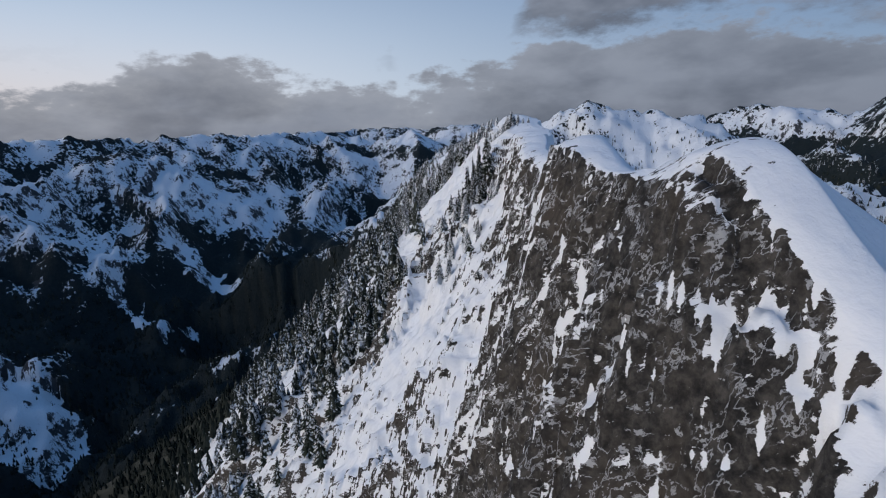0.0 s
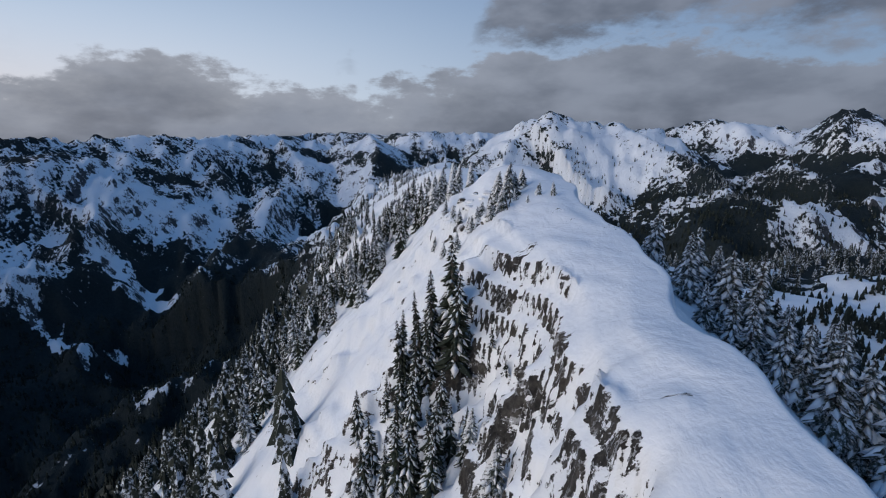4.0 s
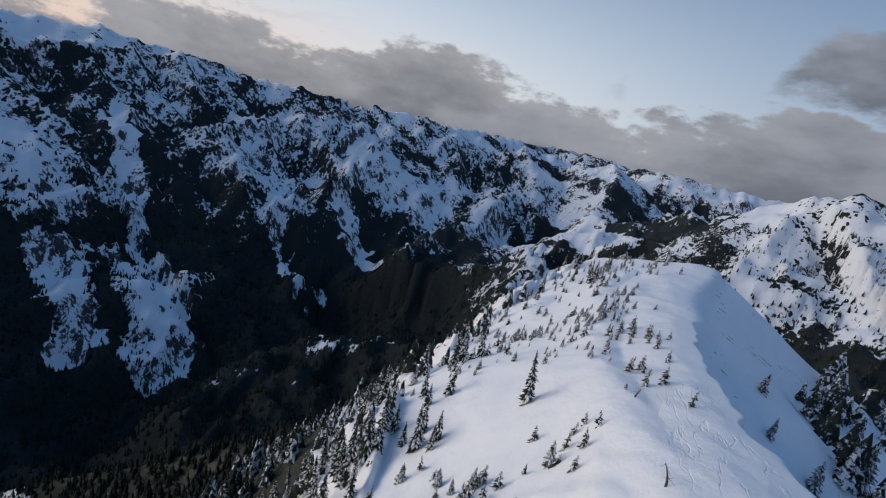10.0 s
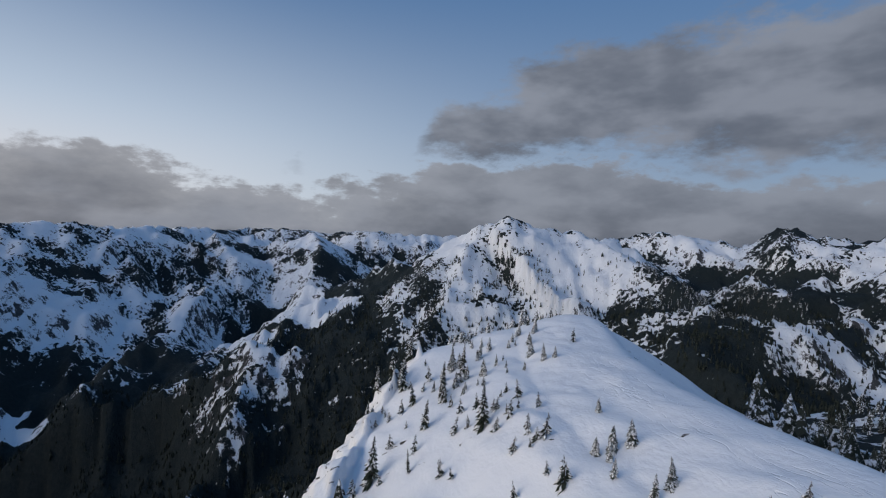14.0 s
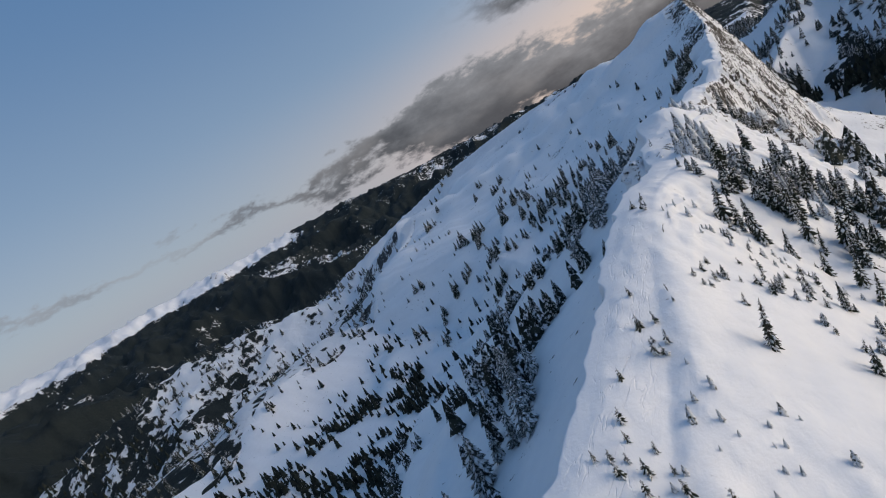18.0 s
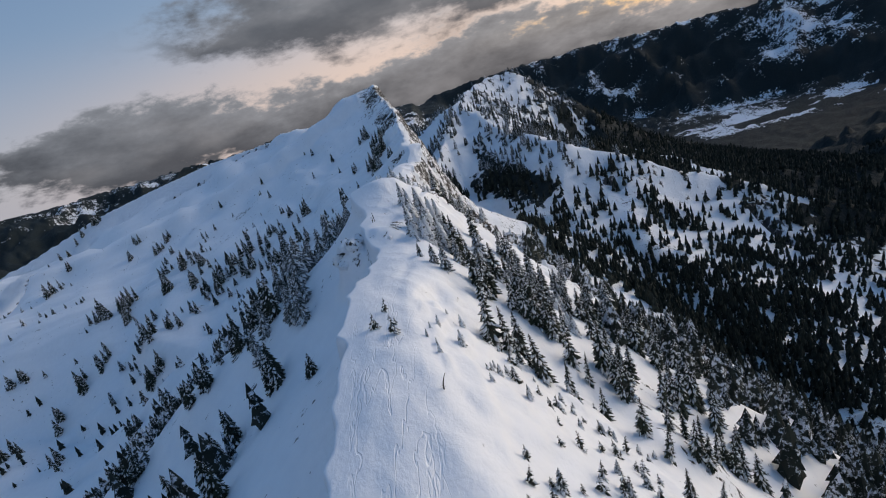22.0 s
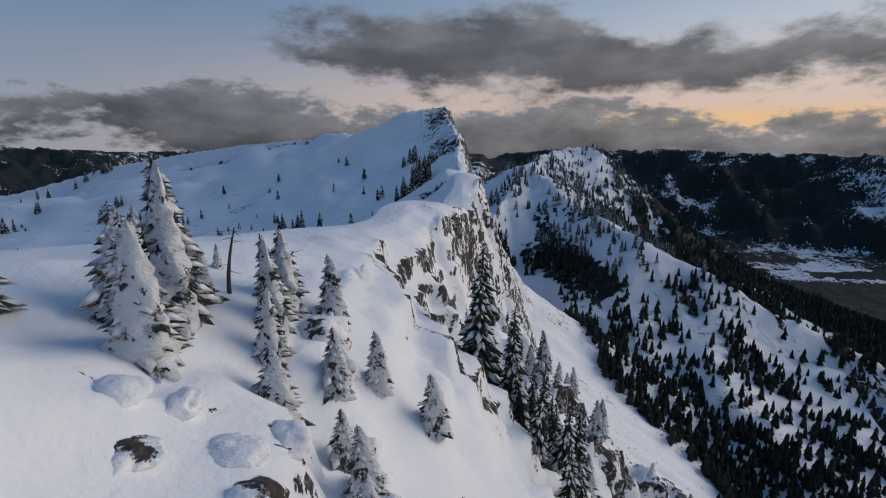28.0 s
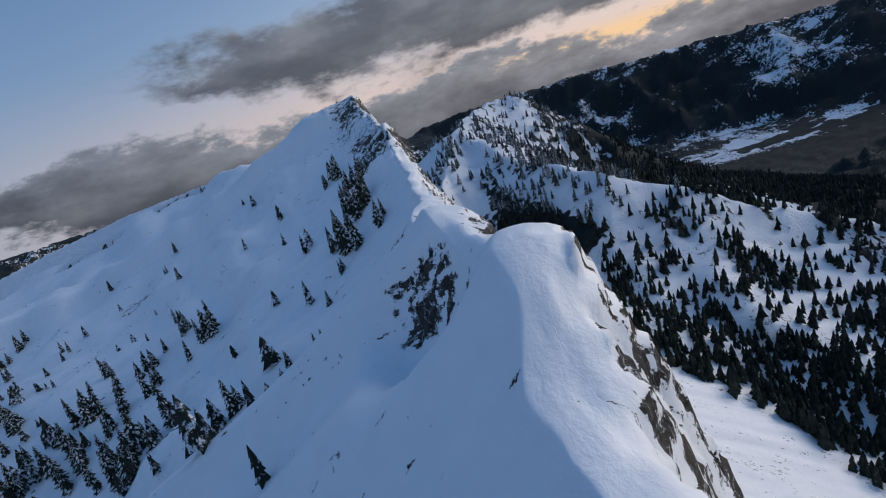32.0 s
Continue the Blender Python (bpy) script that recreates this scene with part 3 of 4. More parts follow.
# near ground: columns follow the crest, so that its lip is one clean edge
U = spread(-420, -40, 26, 420, 0.38, 1.042)
U = np.sort(np.concatenate([U, np.array([-0.25, 0.05, 0.35])]))
V = spread(-330, -5, 346, 480, 0.55, 1.012)
uu, vv = np.meshgrid(U, V)
gx, gy = uu + crest_x(vv), vv.copy()
gz = land(gx, gy)
lobes = 0.8 * fbm(vv * 0 + 3.3, vv, 9.0, 3, 0.6, 3) + 0.9 * (1 - 2 * np.abs(value(vv * 0 + 1.5, vv / 5.2, 77))) * step(vv, 165, 180)
gx = gx + lobes * np.exp(-np.abs(uu) / 2.5) * step(vv, 20, 60) * (1 - step(vv, 335, 350))

fall_w = np.maximum(-uu, 0)


def steepness():
    return np.hypot(np.gradient(gz, axis=1) / np.maximum(np.gradient(gx, axis=1), 1e-3), np.gradient(gz, axis=0) / np.gradient(gy, axis=0))


def blurred(a, k):
    """Mean over a square of 2k + 1 cells."""
    for ax in (0, 1):
        w = [(0, 0), (0, 0)]
        w[ax] = (k + 1, k)
        c = np.cumsum(np.pad(a, w, mode="edge"), axis=ax)
        n_ = c.shape[ax]
        a = (np.take(c, range(2 * k + 1, n_), axis=ax) - np.take(c, range(0, n_ - 2 * k - 1), axis=ax)) / (2 * k + 1)
    return a


steep = steepness()
drift = 0.4 * fbm(gx, gy * 0.6, 9.0, 4, 0.5, 5) * step(fall_w, 1, 10) + 1.6 * fbm(gx, gy, 34, 3, 0.5, 8) * step(np.abs(uu), 4, 30)
drift = drift + 0.15 * ridged(gx * 0.6 + 0.5 * gy, gy * 0.5 - 0.3 * gx, 4.0, 3, 0.5, 15) * step(fall_w, 0.8, 3)
gullies = ridged(gy + 0.35 * uu, uu * 0.25, 15, 4, 0.55, 12)
rough_rock = step(steep, 0.95, 1.5) * step(fall_w, 0.6, 5)
gz = gz + drift
below = np.maximum(crest_z(vv) - gz - 0.6, 0)
gz = gz + np.minimum(rough_rock * (2.8 * gullies + 1.5 * fbm(gx, gy, 5.0, 4, 0.62, 21)), 0.3 * below)
# single rocks and buttresses: along the crest, across it, half widths, height
for ry, ru, wy, wu, k in ((110, -22, 5, 7, 4.5), (103, -33, 4, 5, 3.5), (174, -3, 2, 2, 0.8), (205, -33, 5, 5, 2.5), (292, -29, 7, 5, 2.0), (-170, 148, 6, 9, 2.4), (-125, 160, 5, 7, 2.2), (-18, 73, 5, 5, 2.5), (-4, 2, 6, 5, 1.2), (170.8, 4.6, 2.8, 3.0, 4.6), (37.5, 4.5, 3, 4, 0.8), (-185, 3, 22, 7, 3.0), (-128, 2, 14, 8, 3.0), (-88, 6, 9, 6, 2.5)):
    gz = gz + k * np.exp(-(((gy - ry) / wy) ** 4 + ((uu - ru) / wu) ** 4))
# broken ground of the southern peak
crag = np.exp(-((gy + 150) / 85.0) ** 4) * np.exp(-((uu - 3) / 17.0) ** 4)
gz = gz + crag * (2.2 * ridged(gx, gy, 17, 4, 0.6, 41) - 1.0)
# ledges on the steep faces
led = 2.3
gz = np.where(rough_rock > 0.01, gz + rough_rock * 0.6 * led * (0.5 - np.mod(gz / led + 0.6 * fbm(gx, gy, 12, 2, 0.5, 33), 1.0)), gz)
# soft swells and hollows of the eastern snow slope
gz = gz + step(uu, 25, 60) * (3.6 * fbm(gx + 0.6 * gy, 0.35 * (gy - 0.6 * gx), 26, 3, 0.5, 37))
# broken face above the notch
gz = gz + np.exp(-((gy - 39.5) / 3.2) ** 2 - ((gx - 21.5) / 4.5) ** 2) * (0.9 * ridged(gx + 0.4 * gz, gy, 3.6, 3, 0.55, 44) - 0.2)
steep = steepness()
proud = gz - blurred(gz, 5)
face = step(fall_w, 1.0, 4) * (1 - step(fall_w, 34, 60))
southern = blurred(np.clip(2.2 * np.gradient(gz, axis=0) / np.gradient(gy, axis=0) / np.maximum(steep, 0.6), -1, 1), 2)
wall = step(steep, 1.6, 2.8) * step(fall_w, 1.0, 4) * (1 - step(gy, 126, 134))
bare = 0.03 - 0.14 * step(gy, 128, 142) * (1 - step(fall_w, 26, 36)) + 0.06 * face * step(gy, 0, 30) * (1 - step(gy, 96, 108)) + wall * (0.38 + 0.16 * southern) + 0.10 * step(steep, 1.0, 2.0) * step(fall_w, 0.8, 4) + 0.16 * step(fall_w, 30, 120) * step(steep, 0.8, 1.4) * step(gy, 60, 100)
bare = bare + 0.16 * np.clip(proud, -1.2, 1.0) * step(fall_w, 1.0, 4)
# known faces of rock below the knolls
for ry, ru, wy, wu, k in ((30, -13, 12, 8, 0.22), (46, -12, 9, 8, 0.16), (111, -31, 4, 9, 0.3), (110, -25, 5, 9, 0.5), (104, -36, 5, 6, 0.45), (146, -13, 5, 5, 0.24), (86, -8, 9, 6, 0.12), (116, -11, 7, 5, 0.12), (176, -2.4, 2.0, 1.6, 0.55), (171.5, -5.0, 3.4, 2.0, 0.55), (205, -34, 7, 7, 0.3), (292, -30, 9, 6, 0.3)):
    bare = bare + k * np.exp(-(((gy - ry) / wy) ** 2 + ((uu - ru) / wu) ** 2))
# open chutes of snow between them
for ry, ru, wy, wu, k in ((67, -13, 3.5, 9, 0.28), (98, -14, 7, 6, 0.5), (92, -22, 6, 9, 0.45), (102, -24, 5, 8, 0.3), (84, -24, 2.5, 8, 0.35), (118, -16, 4, 12, 0.2), (76, -30, 4, 12, 0.2)):
    bare = bare - k * np.exp(-(((gy - ry - 0.15 * (uu - ru)) / wy) ** 2 + ((uu - ru) / wu) ** 2))
slab = step(gy, 8, 20) * (1 - step(gy, 38, 52))
bare = np.where(wall > 0.3, np.minimum(bare + 0.22 * slab, 0.64 + 0.08 * southern + 0.26 * slab), bare)
bare = np.where(uu > 0.5, 0.02 + 0.22 * step(steep, 1.3, 2.2) * (uu < 60), bare)
for ry, ru, wy, wu, k in ((-170, 148, 6, 9, 0.42), (-125, 160, 5, 7, 0.36), (-18, 73, 5, 5, 0.45), (-4, 2, 8, 6, 0.42), (-208, 3, 26, 13, 0.60), (-150, 6, 24, 12, 0.5), (-110, 6, 24, 12, 0.46), (68, 10, 9, 0.5, 0.25), (39.0, 3.5, 2.6, 4.2, 0.46)):
    bare = bare + k * np.exp(-(((gy - ry) / wy) ** 2 + ((uu - ru) / wu) ** 2))
north = step(gy, 180, 240)
# mask of ground darkened under the western firs, forest cover and shade together
shaded_wood = step(-gz, 70 - 46 * north, 190 - 146 * north) * step(-uu, 30 - 2 * north, 90 - 44 * north) * step(gy, -40, 120)
tracks = step(fall_w, 0.6, 1.6) * (1 - step(fall_w, 5, 8)) * step(gy, 195, 215) * (1 - step(gy, 300, 330))
ground = mesh_of("ground", np.stack([gx, gy, gz], -1).reshape(-1, 3), quads(*gx.shape), ground_mat, {"bare": bare, "wood": shaded_wood, "track": tracks})
tagged(ground, "wind-packed snow ridge with bare dark rock faces", "snow ridge", kind="structure")

# ring of land that reaches the horizon
A = np.radians(np.arange(0, 360.01, 0.25))
Rr = 150 * (4900 / 150) ** np.linspace(0, 1, 270)
aa, rr = np.meshgrid(A, Rr)
fx, fy = rr * np.sin(aa), rr * np.cos(aa)
fz = land(fx, fy)
inside = np.minimum.reduce([fx + 385, 425 - fx, fy + 318, 468 - fy])
fz = fz + 6 * fbm(fx, fy, 40, 3, 0.5, 50) * step(rr, 500, 900) - 40 * step(inside, 0, 25)
slope = np.hypot(np.gradient(fz, axis=0) / np.gradient(rr, axis=0), np.gradient(fz, axis=1) / (rr * np.radians(0.25)))


CHUTES = [((-1640, 1285), (-1431, 1195), 26), ((-1431, 1195), (-1268, 1109), 28), ((-1268, 1109), (-1087, 1022), 34), ((-1087, 1022), (-850, 900), 75),
          ((-1250, 1560), (-1013, 1441), 22), ((-1013, 1441), (-820, 1330), 18), ((-1173, 862), (-960, 770), 60), ((-1000, 1740), (-760, 1620), 42),
          ((-854, 1451), (-840, 1440), 34), ((-964, 2161), (-853, 2251), 80), ((-640, 2435), (-480, 2350), 90), ((-214, 2202), (-35, 1800), 90), ((-1500, 1700), (-1380, 1640), 45)]


def clearings(x, y):
    """Open snow: avalanche chutes and meadows."""
    out = np.zeros(np.shape(x))
    wx, wy = x + 22 * fbm(x, y, 60, 3, 0.6, 71), y + 22 * fbm(x, y, 60, 3, 0.6, 72)
    for (ax, ay), (bx, by), w in CHUTES:
        ux, uy = bx - ax, by - ay
        k = np.clip(((wx - ax) * ux + (wy - ay) * uy) / (ux * ux + uy * uy), 0, 1)
        out = np.maximum(out, np.exp(-((np.hypot(wx - ax - k * ux, wy - ay - k * uy) / w) ** 4)))
    return out


def woods(x, y, z, slope):
    """How densely the forest stands, 0 to 1; raised on far ranges to darken shaded snow."""
    low = step(-z, 370, 570)
    w = 0.37 + 0.70 * low + 0.34 * fbm(x, y, 300, 4, 0.55, 61) + 0.22 * ridged(x, y, 120, 3, 0.5, 62)
    w = w + 0.14 * step(-z, 80, 420)
    w = w + 0.06 * step(-z, 60, 150) * step(y, 420, 800) * (x > -200) * 2.6
    w = w - 0.30 * step(z, -160, -40) * step(y, 1300, 1700) * step(x, -50, 250) * (1 - step(x, 900, 1200))
    w = w + 0.36 * step(x, 700, 2000) * step(-z, 40, 160) + 0.25 * step(x, 2500, 3600)
    plain = step(-y, 1950, 2250) * step(-z, 560, 620) * step(-x, 1150, 1500)
    w = w + 0.6 * step(-x, 380, 560) * step(-y, 150, 500) * step(-z, 200, 280)
    w = w + (0.16 - 0.26 * step(-y, 2300, 2700)) * step(-y, 1200, 2000) * step(-x, -200, 300) + 0.25 * step(-z, 250, 420) * step(-y, 900, 1500) * (1 - step(-y, 2300, 2700)) - 0.55 * step(-y, 2300, 2700) * low * (1 - step(-z, 480, 640))
    spur = step(-z, 100, 150) * step(-y, 300, 380) * (1 - step(-y, 1100, 1250)) * step(60 - x, 0, 60) * (1 - step(-x, 480, 620))
    w = w + spur * (0.15 + 0.75 * fbm(x + 0.2 * y, y * 0.22, 34, 2, 0.5, 67))
    bowl = np.exp(-(((x + 170) / 110) ** 2 + ((y + 240) / 120) ** 2))
    w = w * (1 - bowl) * (1 - 0.85 * plain * step(fbm(x, y * 2.2, 420, 3, 0.5, 64), -0.15, 0.05))
    w = w - 1.4 * step(x, 40, 110) * step(-y, 150, 250) * (1 - step(-z, 60, 120)) + 0.14 * step(-y, 2300, 2700) * step(z, -330, -200) - 0.16 * step(-y, 2400, 3200) * (1 - step(-z, 520, 600))
    # far southern side: extra forest colour also stands in for cloud shade on its snow
    across = step(-y, 2300, 2700)
    w = w * (1 - across) + across * (0.78 + 0.30 * fbm(x, y, 380, 4, 0.55, 68) + 0.22 * ridged(x, y, 150, 3, 0.5, 69) + 0.35 * step(-z, 430, 560) - 0.55 * plain)
    w = w - 0.5 * np.exp(-((x + 60) / 70) ** 2 - ((y + 430) / 90) ** 2)
    w = w + 0.6 * step(-x, 390, 480) * step(-y, 200, 330) * (1 - step(-y, 1000, 1300))
    return w - 1.35 * clearings(x, y)


wood = woods(fx, fy, fz, slope)
barer = 0.10 + 0.42 * step(slope, 0.6, 1.15) * (1 - 0.6 * step(-fy, 350, 500) * (fx > -700) * (fy > -1300)) * (1 - 0.55 * step(fy, 1250, 1500) * (1 - step(fy, 1950, 2100)) * step(fx, 180, 320) * (1 - step(fx, 900, 1100)))
fac = quads(*fx.shape)
keep = ~(np.all((inside.ravel()[fac] > 60), axis=1))
backdrop = mesh_of("backdrop", np.stack([fx, fy, fz], -1).reshape(-1, 3), fac[keep], range_mat, {"wood": wood, "bare": barer})
tagged(backdrop, "snowy mountain ranges and dark forested valleys", "mountains", kind="structure")

# ---- conifers ----
def part(name, verts, faces, mat, parent, label="", smooth=False):
    me = bpy.data.meshes.new(name)
    me.from_pydata(verts, [], faces)
    me.polygons.foreach_set("use_smooth", [smooth] * len(faces))
    me.materials.append(mat)
    ob = new(name, me)
    ob.parent = parent
    if label:
        tagged(ob, label)
    return ob


needle_mat, n = material("fir_needles")
p = place(n)
rnd = n.node("ShaderNodeObjectInfo").outputs["Random"]
c = n.mix(n.noise(p, 3.0, 4.0), (0.014, 0.020, 0.014), (0.045, 0.055, 0.036))
c = n.mix(n.math("MULTIPLY", rnd, 0.5), c, (0.03, 0.032, 0.026))
frost = n.ramp(n.noise(p, 2.1, 5.0, 0.7), 0.58, 0.70)
c = n.mix(n.math("MULTIPLY", frost, 0.6), c, (0.72, 0.75, 0.80))
finish(n, c, 0.8, n.noise(p, 9.0, 3.0), 0.2, 0.4, 0.05)

frost_mat, n = material("frosted_needles")
p = place(n)
c = n.mix(n.noise(p, 3.0, 4.0), (0.016, 0.022, 0.017), (0.05, 0.058, 0.042))
c = n.mix(n.math("MULTIPLY", n.ramp(n.noise(p, 2.6, 6.0, 0.75), 0.46, 0.60), 0.75), c, (0.70, 0.73, 0.78))
finish(n, c, 0.8, n.noise(p, 9.0, 3.0), 0.2, 0.4, 0.05)

bark_mat, n = material("fir_bark")
p = place(n)
finish(n, n.mix(n.noise(scaled(n, p, (6, 6, 1.5)), 1.0, 5.0), (0.035, 0.028, 0.024), (0.11, 0.095, 0.085)), 0.9, n.noise(scaled(n, p, (9, 9, 2)), 1.0, 4.0), 0.2, 0.6, 0.03)

load_mat, n = material("branch_snow")
p = place(n)
finish(n, n.mix(n.noise(p, 1.5, 4.0), (0.76, 0.78, 0.82), (0.90, 0.91, 0.93)), 0.6, n.noise(p, 4.0, 5.0, 0.6), 0.25, 0.5, 0.12)

rime_mat, n = material("rime_ice")
p = place(n)
holes = n.ramp(n.noise(p, 1.6, 6.0, 0.7), 0.56, 0.62)
finish(n, n.mix(holes, n.mix(n.noise(p, 2.5, 4.0), (0.68, 0.70, 0.74), (0.88, 0.89, 0.91)), (0.04, 0.042, 0.036)), 0.7, n.noise(scaled(n, p, (3.0, 3.0, 6.0)), 1.0, 6.0, 0.65), 0.2, 0.9, 0.2)


plaster_mat, n = material("rime_on_rock")
p = place(n)
gap = n.ramp(n.noise(p, 0.95, 6.0, 0.62), 0.555, 0.59)
finish(n, n.mix(gap, n.mix(n.noise(p, 1.2, 4.0), (0.74, 0.75, 0.78), (0.88, 0.89, 0.91)), n.mix(n.noise(p, 5.0, 5.0), (0.018, 0.016, 0.015), (0.09, 0.08, 0.07))), 0.75, n.math("SUBTRACT", n.noise(p, 2.2, 5.0, 0.55), n.math("MULTIPLY", gap, 0.5)), 0.2, 0.7, 0.2)


def fir(height, width, rng, load=0.5, tilt=0.0, bare_low=0.06, whorls=15, arms=9):
    """Arrays of a fir: trunk, fronds and the snow that lies on them. It stands at the origin."""
    tv, tf = [], []
    for k, (z, r) in enumerate(((-0.8, 0.032), (height * 0.5, 0.02), (height * 0.99, 0.004))):
        for a in range(6):
            tv.append((math.cos(a * 1.0472) * r * height, math.sin(a * 1.0472) * r * height, z))
    for k in range(2):
        for a in range(6):
            b = (a + 1) % 6
            tf.append((k * 6 + a, k * 6 + b, k * 6 + 6 + b, k * 6 + 6 + a))
    cv, cf, sv, sf = [], [], [], []
    for w in range(whorls):
        f = bare_low + (1 - bare_low) * (w / whorls) ** 0.93
        z0 = height * f
        reach = width * (1 - f) ** 0.8 * rng.uniform(0.75, 1.1) + 0.05 * width
        for k in range(arms):
            a = rng.uniform(0, 6.283)
            L = reach * rng.uniform(0.42, 1.18)
            ca, sa = math.cos(a), math.sin(a)
            zz = z0 + rng.uniform(-0.4, 0.4) * height / whorls
            droop = L * rng.uniform(0.35, 0.75)
            wd = L * rng.uniform(0.15, 0.27)
            i = len(cv)
            cv += [(ca * 0.03, sa * 0.03, zz), (ca * L * 0.55 - sa * wd, sa * L * 0.55 + ca * wd, zz - droop * 0.55),
                   (ca * L, sa * L, zz - droop), (ca * L * 0.55 + sa * wd, sa * L * 0.55 - ca * wd, zz - droop * 0.55),
                   (ca * L * 0.5, sa * L * 0.5, zz - droop * 0.22), (ca * L * 0.45, sa * L * 0.45, zz - droop * 0.95)]
            cf += [(i, i + 1, i + 4), (i + 1, i + 2, i + 4), (i + 2, i + 3, i + 4), (i + 3, i, i + 4), (i + 1, i, i + 5), (i + 2, i + 1, i + 5), (i + 3, i + 2, i + 5), (i, i + 3, i + 5)]
            if rng.random() < load:
                j = len(sv)
                t0, t1, ws = 0.3, 0.97, wd * 0.85
                up = 0.10 * L + 0.06
                sv += [(ca * L * t0, sa * L * t0, zz - droop * 0.12 + up * 0.4), (ca * L * 0.6 - sa * ws, sa * L * 0.6 + ca * ws, zz - droop * 0.5),
                       (ca * L * t1, sa * L * t1, zz - droop * 0.93 + up * 0.2), (ca * L * 0.6 + sa * ws, sa * L * 0.6 - ca * ws, zz - droop * 0.5),
                       (ca * L * 0.6, sa * L * 0.6, zz - droop * 0.33 + up), (ca * L * 0.6, sa * L * 0.6, zz - droop * 0.6)]
                sf += [(j, j + 1, j + 4), (j + 1, j + 2, j + 4), (j + 2, j + 3, j + 4), (j + 3, j, j + 4), (j + 1, j, j + 5), (j + 2, j + 1, j + 5), (j + 3, j + 2, j + 5), (j, j + 3, j + 5)]
    lean = lambda vs: [(x + tilt * max(z, 0) ** 1.5 / max(height, 0.1) ** 0.5, y, z) for x, y, z in vs]
    return lean(tv), tf, lean(cv), cf, lean(sv), sf


def rime_body(height, width, rng):
    """Rime on the windward, northern side of a fir, combed into slanting ribs."""
    vs, fs, rings, sides = [], [], 22, 16
    for k in range(rings):
        f = k / (rings - 1)
        r0 = width * (1 - f) ** 0.75 * 0.56 * (1 + 0.10 * math.sin(k * 1.7)) + 0.04
        for a in range(sides):
            t = a / sides * 6.2832
            rib = 1 + 0.20 * math.sin(5 * t + 15 * f) + 0.10 * math.sin(3 * t - 22 * f)
            r = r0 * rib * rng.uniform(0.86, 1.14)
            vs.append((r * math.cos(t) * 1.1 - 0.10 * width * math.sin(f * 3), r * math.sin(t) * 0.62 + 0.24 * width * (1 - f) ** 0.75, height * f * 0.99 - 0.3 + rng.uniform(-0.02, 0.02) * height - 0.25 * r))
    for k in range(rings - 1):
        for a in range(sides):
            b = (a + 1) % sides
            fs.append((k * sides + a, k * sides + b, k * sides + sides + b, k * sides + sides + a))
    return vs, fs


rng = random.Random(7)
HID = pose(0, 0, -5000)


def make_fir(name, label, height, width, load, tilt=0.0, whorls=15, arms=9, needles=needle_mat):
    tree = tagged(new(name), label, "tree", "firs on the ridge")
    tv, tf, cv, cf, sv, sf = fir(height, width, rng, load, tilt, 0.06, whorls, arms)
    part("trunk", tv, tf, bark_mat, tree)
    part("crown", cv, cf, needles, tree)
    tagged(part("snow", sv, sf, load_mat, tree, "white snow lying on the branches", True), kind="stuff")
    return tree


def make_rime(name, label, height, width):
    tree = tagged(new(name), label, "tree", "rime-plastered firs")
    tv, tf, cv, cf, sv, sf = fir(height, width * 0.92, rng, 0.35, 0.03, 0.08, 24, 11)
    part("trunk", tv, tf, bark_mat, tree)
    part("crown", cv, cf, frost_mat, tree)
    bv, bf = rime_body(height, width, rng)
    part("rime", bv, bf, rime_mat, tree, "thick white rime combed by the wind", True)
    tagged(part("snow", sv, sf, load_mat, tree, "white snow lying on the branches", True), kind="stuff")
    return tree


firs = [make_fir("fir", "tall dark fir with snow-laden branches on the slope", 8.0, 1.7 + 0.3 * k, 0.30, 0.02 * k, 24, 13) for k in range(3)]
frosted = [make_fir("frosted_fir", "fir frosted grey with rime on the snow slope", 8.0, 1.9 + 0.3 * k, 0.40, 0.03, 24, 13, frost_mat) for k in range(3)]
slim = [make_fir("subalpine_fir", "slim snow-dusted subalpine fir on the steep slope", 7.0, 1.2 + 0.18 * k, 0.45, 0.03, 24, 10) for k in range(3)]
bushes = [make_fir("fir_sapling", "small stunted fir poking out of the snow", 2.2, 0.65 + 0.12 * k, 0.5, 0.08, 8, 7) for k in range(3)]
rimes = [make_rime("rime_fir", "fir plastered white with wind-blown rime", 5.0, 1.25 + 0.2 * k) for k in range(3)]


def height_at(x, y):
    """Height of the near ground under a place."""
    u = x - float(crest_x(y))
    i = min(max(int(np.searchsorted(V, y)) - 1, 0), len(V) - 2)
    j = min(max(int(np.searchsorted(U, u)) - 1, 0), len(U) - 2)
    a, b = (y - V[i]) / (V[i + 1] - V[i]), (u - U[j]) / (U[j + 1] - U[j])
    return float((gz[i, j] * (1 - b) + gz[i, j + 1] * b) * (1 - a) + (gz[i + 1, j] * (1 - b) + gz[i + 1, j + 1] * b) * a)


used = set()


def plant(kinds, x, y, size, sink=0.15):
    src = rng.choice(kinds)
    m = pose(x, y, height_at(x, y) - sink, rng.uniform(-4, 4), rng.uniform(-4, 4), rng.uniform(-35, 35) if kinds is rimes else rng.uniform(0, 360))
    s = size * rng.uniform(0.95, 1.05)
    if id(src) not in used:
        used.add(id(src))
        t = src
    else:
        t = copy_thing(src, pose(0, 0, 0))
    t.matrix_basis = m @ Matrix.Diagonal((s * rng.uniform(0.9, 1.1), s * rng.uniform(0.9, 1.1), s, 1))
    return t


def widen(tree, k):
    tree.matrix_basis = tree.matrix_basis @ Matrix.Diagonal((k, k, 1, 1))
    return tree


